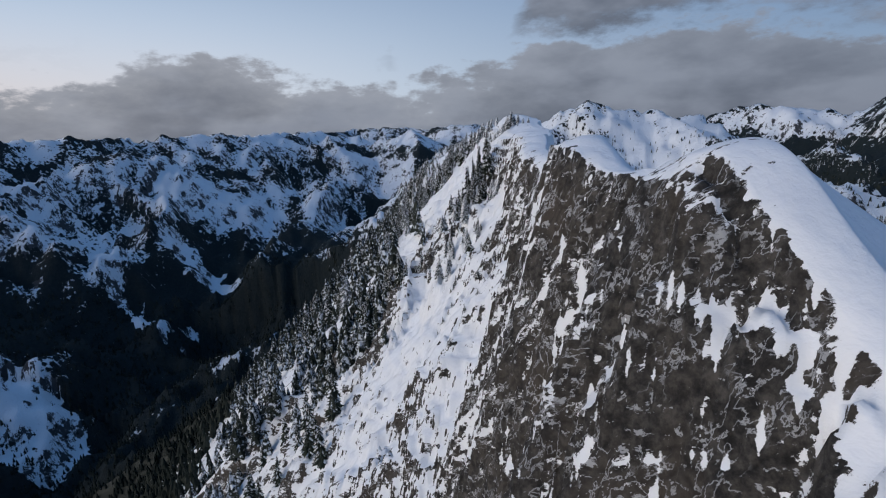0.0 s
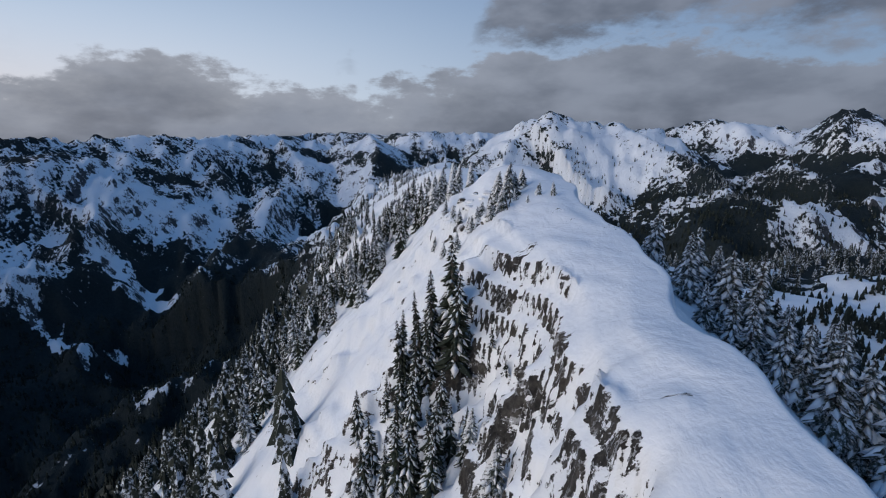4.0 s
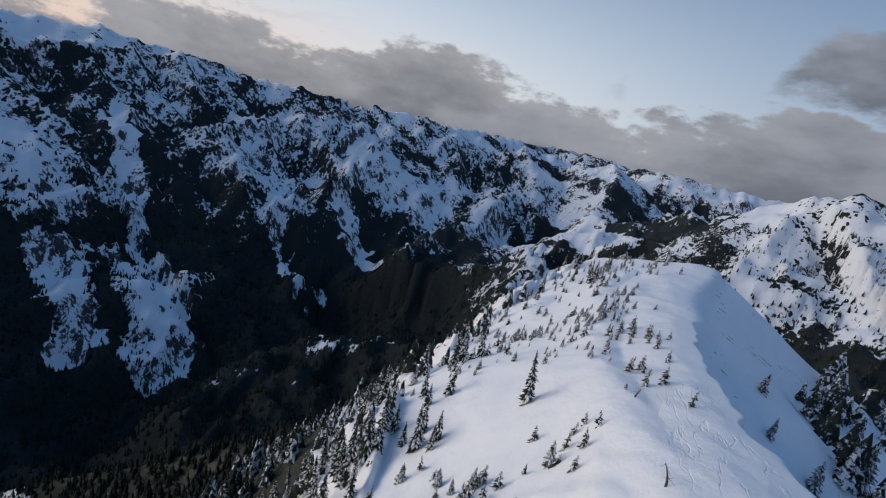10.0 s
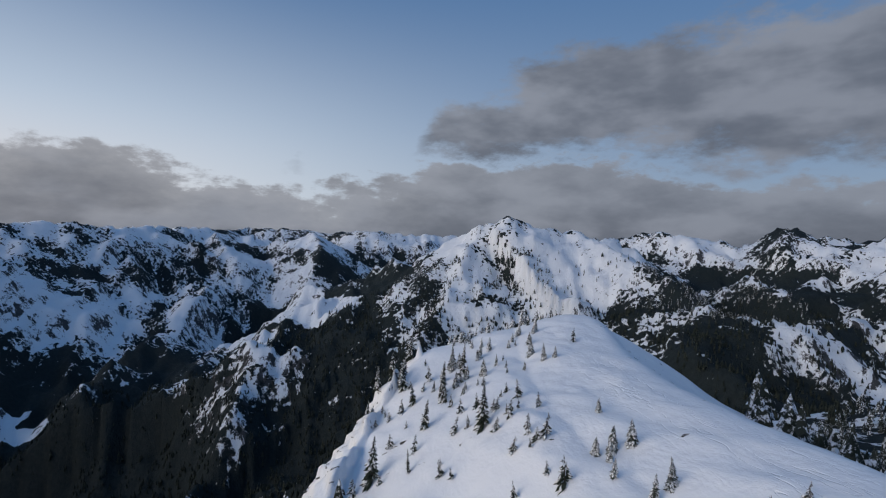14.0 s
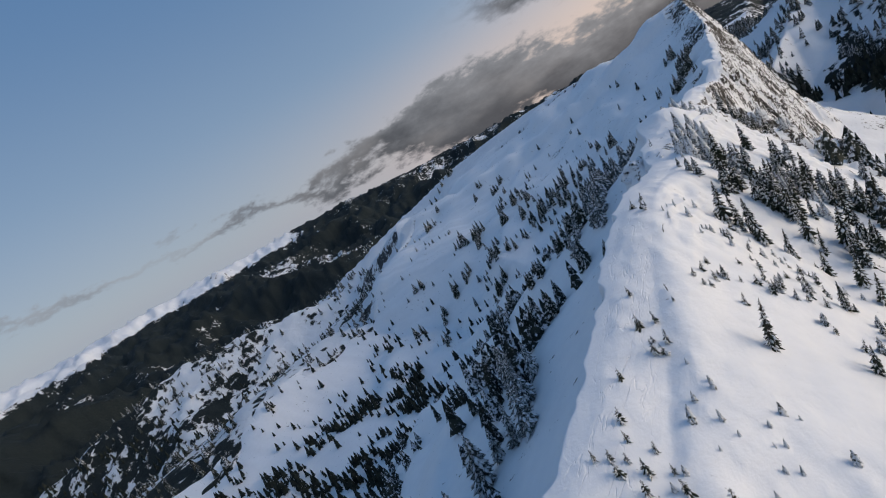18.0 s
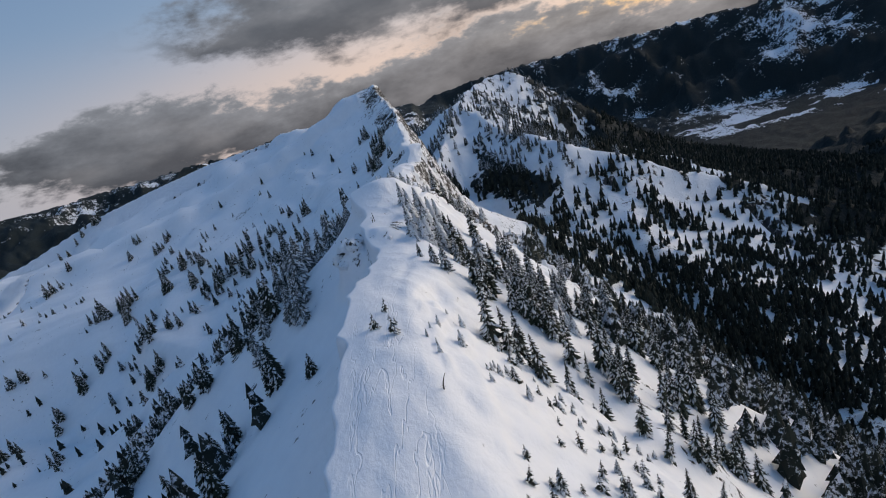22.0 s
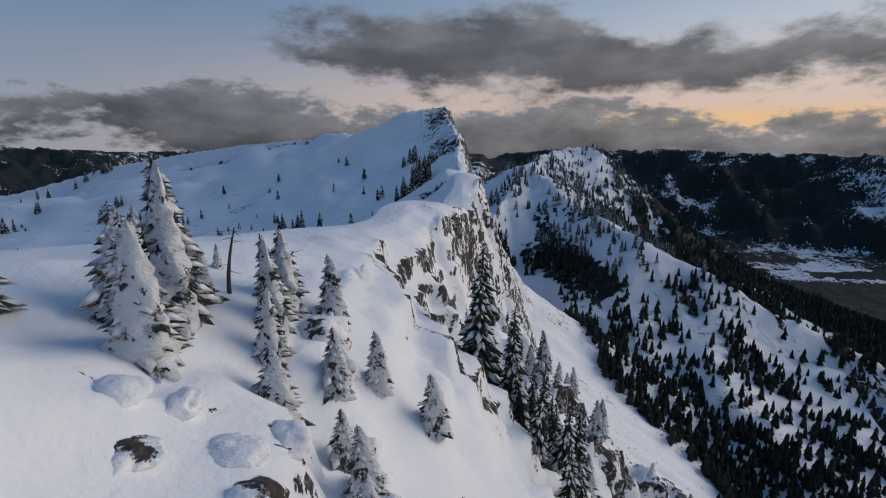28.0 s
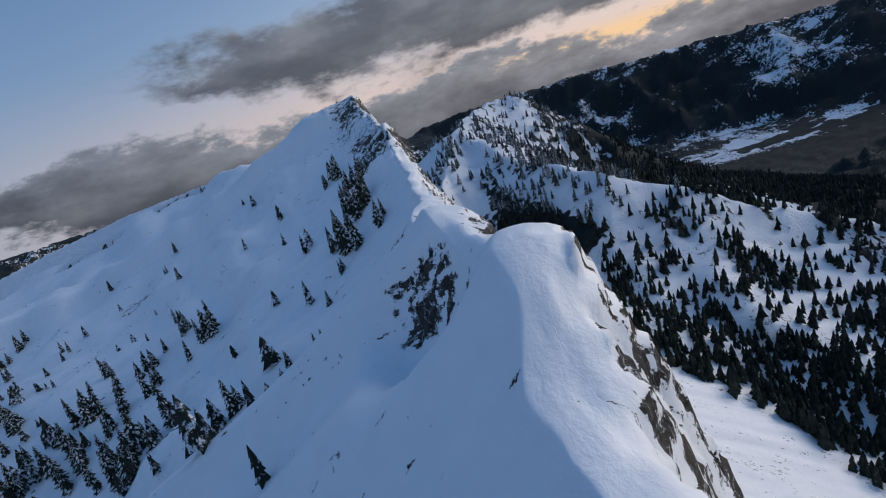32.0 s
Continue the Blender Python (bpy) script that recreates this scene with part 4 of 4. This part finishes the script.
def clear_of_path(x, y, z):
    return all((x - m.translation.x) ** 2 + (y - m.translation.y) ** 2 + (z - m.translation.z) ** 2 > 36 for _, m in PATH)


def scatter(kinds, count, y0, y1, u0, u1, s0, s1, clump=0.0, seed=0, strings=False):
    """Trees over a stretch of the slope, given along the crest and across it."""
    made, tries = 0, 0
    while made < count and tries < count * 60:
        tries += 1
        y, u = rng.uniform(y0, y1), rng.uniform(u0, u1)
        x = float(crest_x(y)) + u
        g = float(fbm(np.array([(y + 0.3 * u) if strings else x]), np.array([u * 0.12 if strings else y]), 7.0 if strings else 16.0, 2, 0.5, 200 + seed)[0])
        if g < clump:
            continue
        s = rng.uniform(s0, s1)
        z = height_at(x, y)
        if not clear_of_path(x, y, z + 8 * s):
            continue
        plant(kinds, x, y, s)
        made += 1


# western slope, from the south to the north
scatter(slim, 60, 92, 128, -48, -14, 0.7, 1.25, 0.0, 1, True)
scatter(firs, 34, 70, 125, -75, -38, 0.8, 1.2, 0.0, 2)
scatter(slim, 78, 158, 205, -44, -12, 0.65, 1.15, 0.18, 3, True)
scatter(slim, 46, 205, 240, -46, -16, 0.5, 0.9, 0.1, 4, True)
scatter(firs, 50, 150, 225, -80, -40, 0.7, 1.15, 0.05, 5)
scatter(bushes, 70, 205, 262, -24, -3, 0.5, 1.0, 0.05, 6)
scatter(bushes, 110, 250, 335, -36, -5, 0.4, 1.1, 0.1, 7)
scatter(rimes, 90, 205, 270, -28, -8, 0.14, 0.36, 0.0, 19)
scatter(slim, 22, 285, 336, -34, -18, 0.35, 0.7, 0.1, 8)
scatter(rimes, 20, 180, 202, -26, -9, 0.4, 0.8, 0.0, 9, True)
scatter(slim, 22, 160, 195, -36, -18, 0.7, 1.1, 0.0, 21, True)
scatter(slim, 40, 222, 268, -44, -23, 0.45, 0.85, -0.1, 20)
scatter(rimes, 30, 88, 122, -24, -10, 0.45, 0.9, 0.0, 10)
scatter(bushes, 40, 60, 150, -20, -10, 0.4, 0.9, 0.0, 11)
scatter(frosted, 130, 220, 335, -32, -8, 0.12, 0.30, 0.0, 22)
scatter(rimes, 26, 300, 345, -26, -9, 0.28, 0.6, 0.0, 17)
scatter(bushes, 40, 300, 347, -24, -3, 0.4, 1.0, 0.0, 18)
# eastern slope under the cornice
scatter(frosted, 24, 120, 180, 13, 30, 0.8, 1.3, 0.15, 12)
scatter(frosted, 16, 180, 270, 14, 32, 0.8, 1.4, 0.2, 13)
scatter(rimes, 16, 326, 346, 1.5, 9, 0.5, 1.0, 0.0, 16)
# clumps of firs on the eastern side: x, y, spread, how many, size
CLUMPS_PEAK = [(67, -4, 1.5, 2, 1.0), (55, -4.5, 1, 1, 0.7), (46.5, -5.5, 1, 2, 0.4), (48, -28, 1.5, 2, 0.55), (46, -39, 1.5, 2, 0.75), (44.7, -57, 2, 4, 1.1), (38, -61, 2, 5, 1.2), (36.6, -76, 2.5, 5, 1.1),
               (32, -43, 2, 4, 0.9), (41.5, -45, 2, 3, 1.0), (59, -132, 2, 2, 0.8), (53, -134, 2, 2, 1.2), (43, -73, 2, 3, 1.1), (44, -100, 4, 6, 0.9), (38, -95, 3, 6, 0.9), (40, -112, 4, 6, 0.9), (162, -178, 1.5, 2, 0.6)]
CLUMPS_BELOW = [(145, -70, 8, 7, 1.4), (128, -58, 4, 3, 1.3), (106, -30, 5, 5, 1.5), (137, -45, 7, 6, 1.4), (115, -26, 6, 4, 1.3), (157, -53, 7, 5, 1.4), (168, -54, 6, 4, 1.3), (189, -88, 6, 5, 1.5), (118, -85, 4, 3, 1.2),
                (99, -68, 3, 3, 1.1), (104, -60, 1, 1, 0.9), (130, -86, 5, 4, 1.2), (124, -35, 5, 4, 1.5), (154, -96, 4, 3, 1.3), (116, -60, 3, 3, 1.1), (100, -75, 3, 2, 1.3), (192, -73, 5, 4, 1.4), (196, 0, 5, 5, 1.5)]
CLUMPS_FAR = [(211, -153, 4, 3, 1.0), (270, -183, 5, 4, 1.2), (264, -200, 4, 3, 1.2), (254, -95, 8, 8, 1.6), (186, -22, 5, 4, 1.4), (203, -19, 5, 4, 1.5), (255, -80, 5, 4, 1.4), (232, -108, 4, 3, 1.4), (214, -104, 5, 4, 1.5),
              (380, -178, 6, 5, 1.6), (399, -238, 4, 3, 1.5), (377, -213, 3, 2, 1.2), (301, -208, 4, 3, 1.1), (304, -188, 3, 3, 1.2), (219, -85, 5, 4, 1.5), (280, -92, 8, 6, 1.6), (276, -42, 6, 5, 1.6), (289, -29, 6, 4, 1.5)]
CLUMPS_NEAR = [(53, 205, 2, 3, 1.1), (46, 205, 1.5, 3, 1.2), (48, 176, 1.5, 3, 1.05), (36, 187, 1, 2, 0.6), (57, 180, 2.2, 4, 1.0), (61, 147, 2, 3, 1.0), (53, 116, 2, 4, 1.0), (99, 156, 3, 4, 1.2), (54, 152, 2.5, 5, 1.05), (125, 101, 3, 3, 1.3), (79, 154, 2, 3, 1.0), (65, 151, 1.5, 3, 0.8), (72, 155, 2, 3, 0.9), (84, 14, 6, 8, 1.2), (77, 36, 4, 4, 1.0)]
for cx, cy, wide, many, size in CLUMPS_PEAK + CLUMPS_BELOW + CLUMPS_FAR + CLUMPS_NEAR + [(266, 15, 6, 5, 1.5), (312, -10, 6, 5, 1.5), (338, -65, 6, 4, 1.5), (261, -48, 6, 5, 1.5)]:
    for k in range(many):
        plant(firs, cx + rng.gauss(0, wide * 0.6), cy + rng.gauss(0, wide * 0.6), size * rng.uniform(0.6, 1.1))
for k in range(14):
    plant(bushes, 58 + rng.uniform(-9, 12), -238 + rng.uniform(-8, 8), rng.uniform(0.5, 1.1))
# tall frosted firs below the col
for x, y, sz in ((29.8, 128, 0.5), (31.0, 126, 0.6), (34.1, 124, 0.62), (35.4, 122, 0.7), (36.9, 121, 0.85), (38.0, 119, 0.9), (39.1, 118, 1.05), (40.1, 116, 1.2), (42.0, 115, 1.2), (42.9, 113, 1.4), (45.0, 112, 1.5), (46.5, 113, 1.3), (49.0, 111, 1.4)):
    plant(frosted, x, y, sz)
# rime-plastered trees round the snow dome
for x, y, s in ((18.5, 144.0, 0.68), (19.2, 141.6, 0.85), (20.3, 142.2, 0.6), (21.8, 144.6, 0.5), (17.0, 141.0, 0.5), (16.2, 142.6, 0.4), (17.4, 139.6, 0.6), (17.9, 138.0, 0.55), (16.4, 137.2, 0.5)):
    widen(plant(rimes, x, y, s, 0.1), 1.35)
for x, y, s in ((19.8, 139.6, 0.30), (22.3, 139.0, 0.30), (23.6, 137.3, 0.32), (20.6, 137.2, 0.2), (13.6, 144.0, 0.4), (13.0, 146.0, 0.35), (14.6, 142.4, 0.35), (12.2, 148.6, 0.4), (12.6, 138.0, 0.45), (11.4, 141.6, 0.4), (10.4, 144.6, 0.4), (15.4, 140.4, 0.4), (14.4, 138.8, 0.4)):
    widen(plant(rimes, x, y, s, 0.05), 1.2)
# rime columns on the slope under the dome: x, y, size
for x, y, s in ((16.0, 176.9, 1.15), (15.8, 165.9, 1.2), (16.0, 171.7, 1.25), (14.6, 162.2, 1.0), (12.8, 167.0, 1.35), (11.8, 166.6, 1.25), (13.7, 172.1, 1.55), (13.8, 176.9, 1.15), (14.3, 177.6, 0.9), (11.8, 175.4, 1.3), (10.7, 172.0, 1.2), (15.4, 180.2, 0.35), (17.4, 160.6, 1.0)):
    plant(rimes, x, y, s)
for x, y, s in ((15.2, 188.1, 0.28), (13.5, 190.1, 0.4), (12.1, 191.6, 0.5), (7.0, 183.0, 0.9), (6.8, 187.7, 0.45), (1.0, 179.0, 0.95), (-1.1, 178.7, 0.8), (-7.5, 168.3, 0.9), (-19.3, 154.4, 1.1), (10.2, 184.0, 0.6), (1.6, 172.3, 0.7), (-12.2, 148.8, 0.7), (-0.5, 156.9, 0.7), (6.3, 167.5, 0.5), (-14.4, 169.8, 1.2), (-4.3, 178.4, 0.85), (-34.1, 152.1, 1.5), (12.5, 176.6, 0.3)):
    plant(frosted, x, y, s)
for x, y, s in ((6.5, 117.0, 1.0), (8.0, 114.0, 0.8), (7.6, 129.0, 0.8), (8.6, 126.6, 0.7), (6.2, 131.0, 0.8), (7.0, 124.0, 0.7)):
    plant(slim, x, y, s)

# frosted firs at the eastern foot of the northern dome
for x, y, s in ((45.0, 265.0, 1.2), (43.0, 259.0, 1.1), (47.0, 262.0, 0.9), (40.0, 268.0, 0.6), (33.0, 277.0, 0.4), (34.0, 270.0, 0.45), (41.0, 256.0, 1.0), (48.0, 276.0, 1.0)):
    plant(frosted, x, y, s)


def make_rock(x, y, size, squash):
    """A boulder plastered with rime, a few dark faces showing."""
    rock = tagged(new("boulder"), "rime-plastered boulder with dark bare patches in the snow", "rock", "boulders on the crest")
    bm = bmesh.new()
    bmesh.ops.create_icosphere(bm, subdivisions=4, radius=1.0)
    ox, oy = rng.uniform(0, 90), rng.uniform(0, 90)
    co = np.array([v.co for v in bm.verts])
    k = 1 + 0.42 * fbm(co[:, 0] + ox, co[:, 1] + 0.7 * co[:, 2] + oy, 1.3, 4, 0.5, 88) + 0.10 * ridged(co[:, 2] * 1.4 + ox, co[:, 0] + oy, 0.45, 3, 0.5, 89)
    for v, f in zip(bm.verts, k):
        v.co = v.co * float(f)
        v.co.z *= squash
    me = bpy.data.meshes.new("boulder_body")
    bm.to_mesh(me)
    bm.free()
    me.polygons.foreach_set("use_smooth", [True] * len(me.polygons))
    me.materials.append(plaster_mat)
    ob = new("stone", me)
    ob.parent = rock
    rock.matrix_basis = pose(x, y, height_at(x, y) - 0.35 * size * squash, 0, 0, rng.uniform(0, 360)) @ Matrix.Diagonal((size, size, size, 1))


for x, y, sz, sq in ((28.6, 170.6, 2.0, 0.9), (27.0, 171.6, 1.3, 0.9), (30.4, 169.6, 1.5, 0.9), (29.6, 172.4, 1.3, 0.7), (26.4, 169.6, 1.1, 0.9), (28.0, 168.6, 1.2, 0.8),
                     (13.2, 144.6, 0.7, 0.8), (13.8, 143.2, 0.6, 0.7), (12.6, 146.4, 0.7, 0.8), (14.4, 141.6, 0.6, 0.7), (19.9, 176.6, 0.5, 0.9), (16.4, 138.2, 0.8, 0.8), (15.6, 139.4, 0.7, 0.8), (15.4, 146.2, 0.55, 0.4), (16.8, 145.6, 0.5, 0.4), (14.4, 147.6, 0.6, 0.4), (16.2, 147.6, 0.5, 0.35), (17.6, 146.2, 0.5, 0.4), (15.0, 144.8, 0.5, 0.5), (13.6, 148.8, 0.5, 0.4)):
    make_rock(x, y, sz, sq)


def make_snag(x, y, h, lean):
    """A dead, bleached stem with a few broken stubs."""
    snag = tagged(new("snag"), "dead leaning tree stem with broken stubs", "dead tree", "snags")
    vs, fs = [], []
    for k in range(6):
        f = k / 5
        for a in range(6):
            r0 = 0.085 * (1 - 0.72 * f)
            vs.append((r0 * math.cos(a * 1.0472) + lean * f * f, r0 * math.sin(a * 1.0472) + 0.12 * math.sin(4 * f), h * f - 0.3))
    for k in range(5):
        fs += [(k * 6 + a, k * 6 + (a + 1) % 6, k * 6 + 6 + (a + 1) % 6, k * 6 + 6 + a) for a in range(6)]
    part("stem", vs, fs, bark_mat, snag)
    for k in range(9):
        f = rng.uniform(0.25, 0.97)
        t, L = rng.uniform(0, 6.28), rng.uniform(0.25, 0.7)
        bx, by, bz = lean * f * f, 0.12 * math.sin(4 * f), h * f - 0.3
        ex, ey, ez = bx + L * math.cos(t), by + L * math.sin(t), bz + rng.uniform(-0.25, 0.2)
        w = 0.022
        part("stub", [(bx - w, by, bz), (bx + w, by, bz), (bx, by + w, bz + w), (ex, ey, ez)], [(0, 1, 3), (1, 2, 3), (2, 0, 3), (0, 2, 1)], bark_mat, snag)
    snag.matrix_basis = pose(x, y, height_at(x, y), 0, 0, rng.uniform(-25, 25))


for x, y, h, lean in ((19.1, 139.2, 2.4, -0.3), (18.6, 137.6, 1.5, 0.2), (18.2, 136.8, 1.7, -0.3), (22.6, 168.5, 1.9, 0.1), (22.9, 169.0, 1.5, -0.2), (10.0, 146.5, 1.5, 0.4), (12.5, 235.0, 1.2, 0.3), (14.0, 221.0, 1.6, -0.4)):
    make_snag(x, y, h, lean)


# ---- forest: stands too many to count ----
wood_mat, n = material("forest_firs")
p = place(n)
rnd = n.node("ShaderNodeNewGeometry").outputs["Random Per Island"]
c = n.mix(rnd, (0.010, 0.015, 0.013), (0.034, 0.040, 0.032))
up = n.node("ShaderNodeSeparateXYZ")
n.put(up.inputs[0], n.node("ShaderNodeNewGeometry").outputs["Normal"])
snowy = n.math("ADD", n.math("MULTIPLY", attribute(n, "dust"), 0.5), n.noise(p, 0.9, 4.0, 0.7))
c = n.mix(n.ramp(snowy, 0.62, 0.72), c, (0.66, 0.70, 0.76))
finish(n, c, 0.85, None, 0.15)


def stand(name, xs, ys, zs, hs, dust, tiers, sides, label):
    """Many small firs in one mesh: stacked ragged skirts of needles."""
    r = np.random.RandomState(5)
    count = len(xs)
    base, faces = [], []
    for k in range(tiers):
        lo, hi = 0.04 + 0.8 * k / tiers, 0.42 + 0.58 * (k + 1) / tiers
        hi = min(hi, 1.0)
        rad = 0.21 * (1 - 0.72 * k / tiers)
        i = len(base)
        base.append((0, 0, hi))
        for a in range(sides):
            t = 6.2832 * a / sides + k
            q = rad * (1.15 if a % 2 else 0.72)
            base.append((q * math.cos(t), q * math.sin(t), lo + (0.0 if a % 2 else 0.07)))
        faces += [(i, i + 1 + a, i + 1 + (a + 1) % sides) for a in range(sides)]
    base, faces = np.array(base), np.array(faces)
    t = r.uniform(0, 6.283, count)
    wide = r.uniform(0.75, 1.3, count)
    bx = base[None, :, 0] * np.cos(t)[:, None] - base[None, :, 1] * np.sin(t)[:, None]
    by = base[None, :, 0] * np.sin(t)[:, None] + base[None, :, 1] * np.cos(t)[:, None]
    jit = 1 + 0.22 * r.uniform(-1, 1, bx.shape)
    vx = xs[:, None] + bx * (hs * wide)[:, None] * jit
    vy = ys[:, None] + by * (hs * wide)[:, None] * jit
    vz = zs[:, None] - 0.03 * hs[:, None] + base[None, :, 2] * hs[:, None]
    verts = np.stack([vx, vy, vz], -1).reshape(-1, 3)
    fc = (faces[None] + (np.arange(count) * len(base))[:, None, None]).reshape(-1, 3)
    ob = mesh_of(name, verts, fc, wood_mat, {"dust": np.repeat(dust, len(base))}, False)
    return tagged(ob, label, "forest", kind="stuff")


def ring_height(x, y):
    a, r = np.mod(np.degrees(np.arctan2(x, y)), 360.0), np.hypot(x, y)
    j = np.clip((a / 0.25).astype(int), 0, len(A) - 2)
    i = np.clip(np.searchsorted(Rr, r) - 1, 0, len(Rr) - 2)
    b, t = a / 0.25 - j, (r - Rr[i]) / (Rr[i + 1] - Rr[i])
    return (fz[i, j] * (1 - b) + fz[i, j + 1] * b) * (1 - t) + (fz[i + 1, j] * (1 - b) + fz[i + 1, j + 1] * b) * t


def near_height(x, y):
    u = x - crest_x(y)
    i = np.clip(np.searchsorted(V, y) - 1, 0, len(V) - 2)
    j = np.clip(np.searchsorted(U, u) - 1, 0, len(U) - 2)
    a, b = (y - V[i]) / (V[i + 1] - V[i]), (u - U[j]) / (U[j + 1] - U[j])
    return (gz[i, j] * (1 - b) + gz[i, j + 1] * b) * (1 - a) + (gz[i + 1, j] * (1 - b) + gz[i + 1, j + 1] * b) * a


r = np.random.RandomState(11)
# on the near ground
m = 60000
x, y = r.uniform(-395, 430, m), r.uniform(-318, 468, m)
z = near_height(x, y)
u = x - crest_x(y)
patch = fbm(x, y, 42, 3, 0.55, 301)
strings = fbm(x * 0.25, y, 13, 3, 0.5, 303)
line = np.interp(y, [-400, -290, -215, -180, -165, -130, -88, -40, 20, 60, 100], [-62, -70, -75, -92, -118, -140, -150, -160, -150, -110, -20])
snowfield = step(x - line, -6, 4) * (1 - step(y, 66, 92))
edge = np.exp(-((x - line + 10) / 9.0) ** 2) * (y < -120)
heart = np.exp(-((x + 205) / 75.0) ** 2 - ((y + 95) / 85.0) ** 2)
west_t = (u < -32) * (1 - snowfield) * np.where(y < 60, 0.09 + 0.5 * edge + 0.5 * heart + 0.3 * step(patch + 0.6 * strings, 0.1, 0.5), 0.02 + 0.75 * step(0.42 * step(-y, -40, 120) + patch + 0.5 * strings + 1.3 * step(-z, 40 - 24 * step(y, 180, 235), 190 - 152 * step(y, 180, 235)) * step(y, 0, 160) + 0.35 * step(-x, 120, 190) * (y < 20), 0.05, 0.5))
east_t = (u > 24) * (0.008 + 0.03 * step(y, -80, -20) + 0.42 * step(patch + 0.4 * strings + 0.3 * step(y, 60, 300) - 0.5 * (1 - step(y, -10, 60)) - 0.6 * step(-y, 120, 220), 0.15, 0.6)) * (1 - 0.9 * step(-y, 150, 240))
ok = r.uniform(0, 1, m) < np.where(u < 0, west_t, east_t)
x, y, z, u = x[ok], y[ok], z[ok], u[ok]
hs = np.where((y < 60) & (u < 0), r.uniform(8, 16, len(x)), r.uniform(4.5, 11.5, len(x))) * np.where(u > 0, 0.85, 1.0) * np.where((y < -80) & (u > 0), 0.8, 1.0) * np.where((y > 225) & (u < 0) & (u > -60), 0.55, 1.0)
stand("fir_forest", x, y, z, hs, np.where(z > -110, 0.22, -0.08) + r.uniform(-0.1, 0.1, len(x)), 4, 8, "stands of snow-dusted dark firs on the slopes")
# beyond
m = 150000
a, d = r.uniform(0, 2 * math.pi, m), 260 + 1500 * r.uniform(0, 1, m) ** 0.75
x, y = d * np.sin(a), d * np.cos(a)
out = (np.minimum.reduce([x + 390, 425 - x, y + 316, 465 - y]) < 0)
x, y = x[out], y[out]
z = ring_height(x, y)
w = woods(x, y, z, 0.6 + 0 * x)
keep = r.uniform(0, 1, len(x)) < np.clip(w + 0.3 * fbm(x, y, 60, 3, 0.5, 305), np.where((x > 0) & (y < -200) & (z > -70), 0.0, 0.03), 0.9) * np.where(y < -250, 0.78, 0.62) * np.where((x > 380) & (np.abs(y) < 330), 0.4, 1.0)
x, y, z = x[keep], y[keep], z[keep]
stand("fir_forest", x, y, z, r.uniform(7, 15, len(x)) * np.where((y < -200) & (x < 60), 1.3, 1.0), np.where(z > -140, 0.22, -0.08) + r.uniform(-0.12, 0.08, len(x)), 3, 6, "dark conifer forest on the far slopes")

# a dark clump of firs on the skyline of the shoulder
for k in range(7):
    x, y = 438 + rng.gauss(0, 7), -352 + rng.gauss(0, 7)
    t = copy_thing(firs[k % 3], pose(0, 0, 0))
    s = rng.uniform(1.2, 1.9)
    t.matrix_basis = pose(x, y, float(ring_height(np.array([x]), np.array([y]))[0]) - 0.4, 0, 0, rng.uniform(0, 360)) @ Matrix.Diagonal((s, s, s, 1))
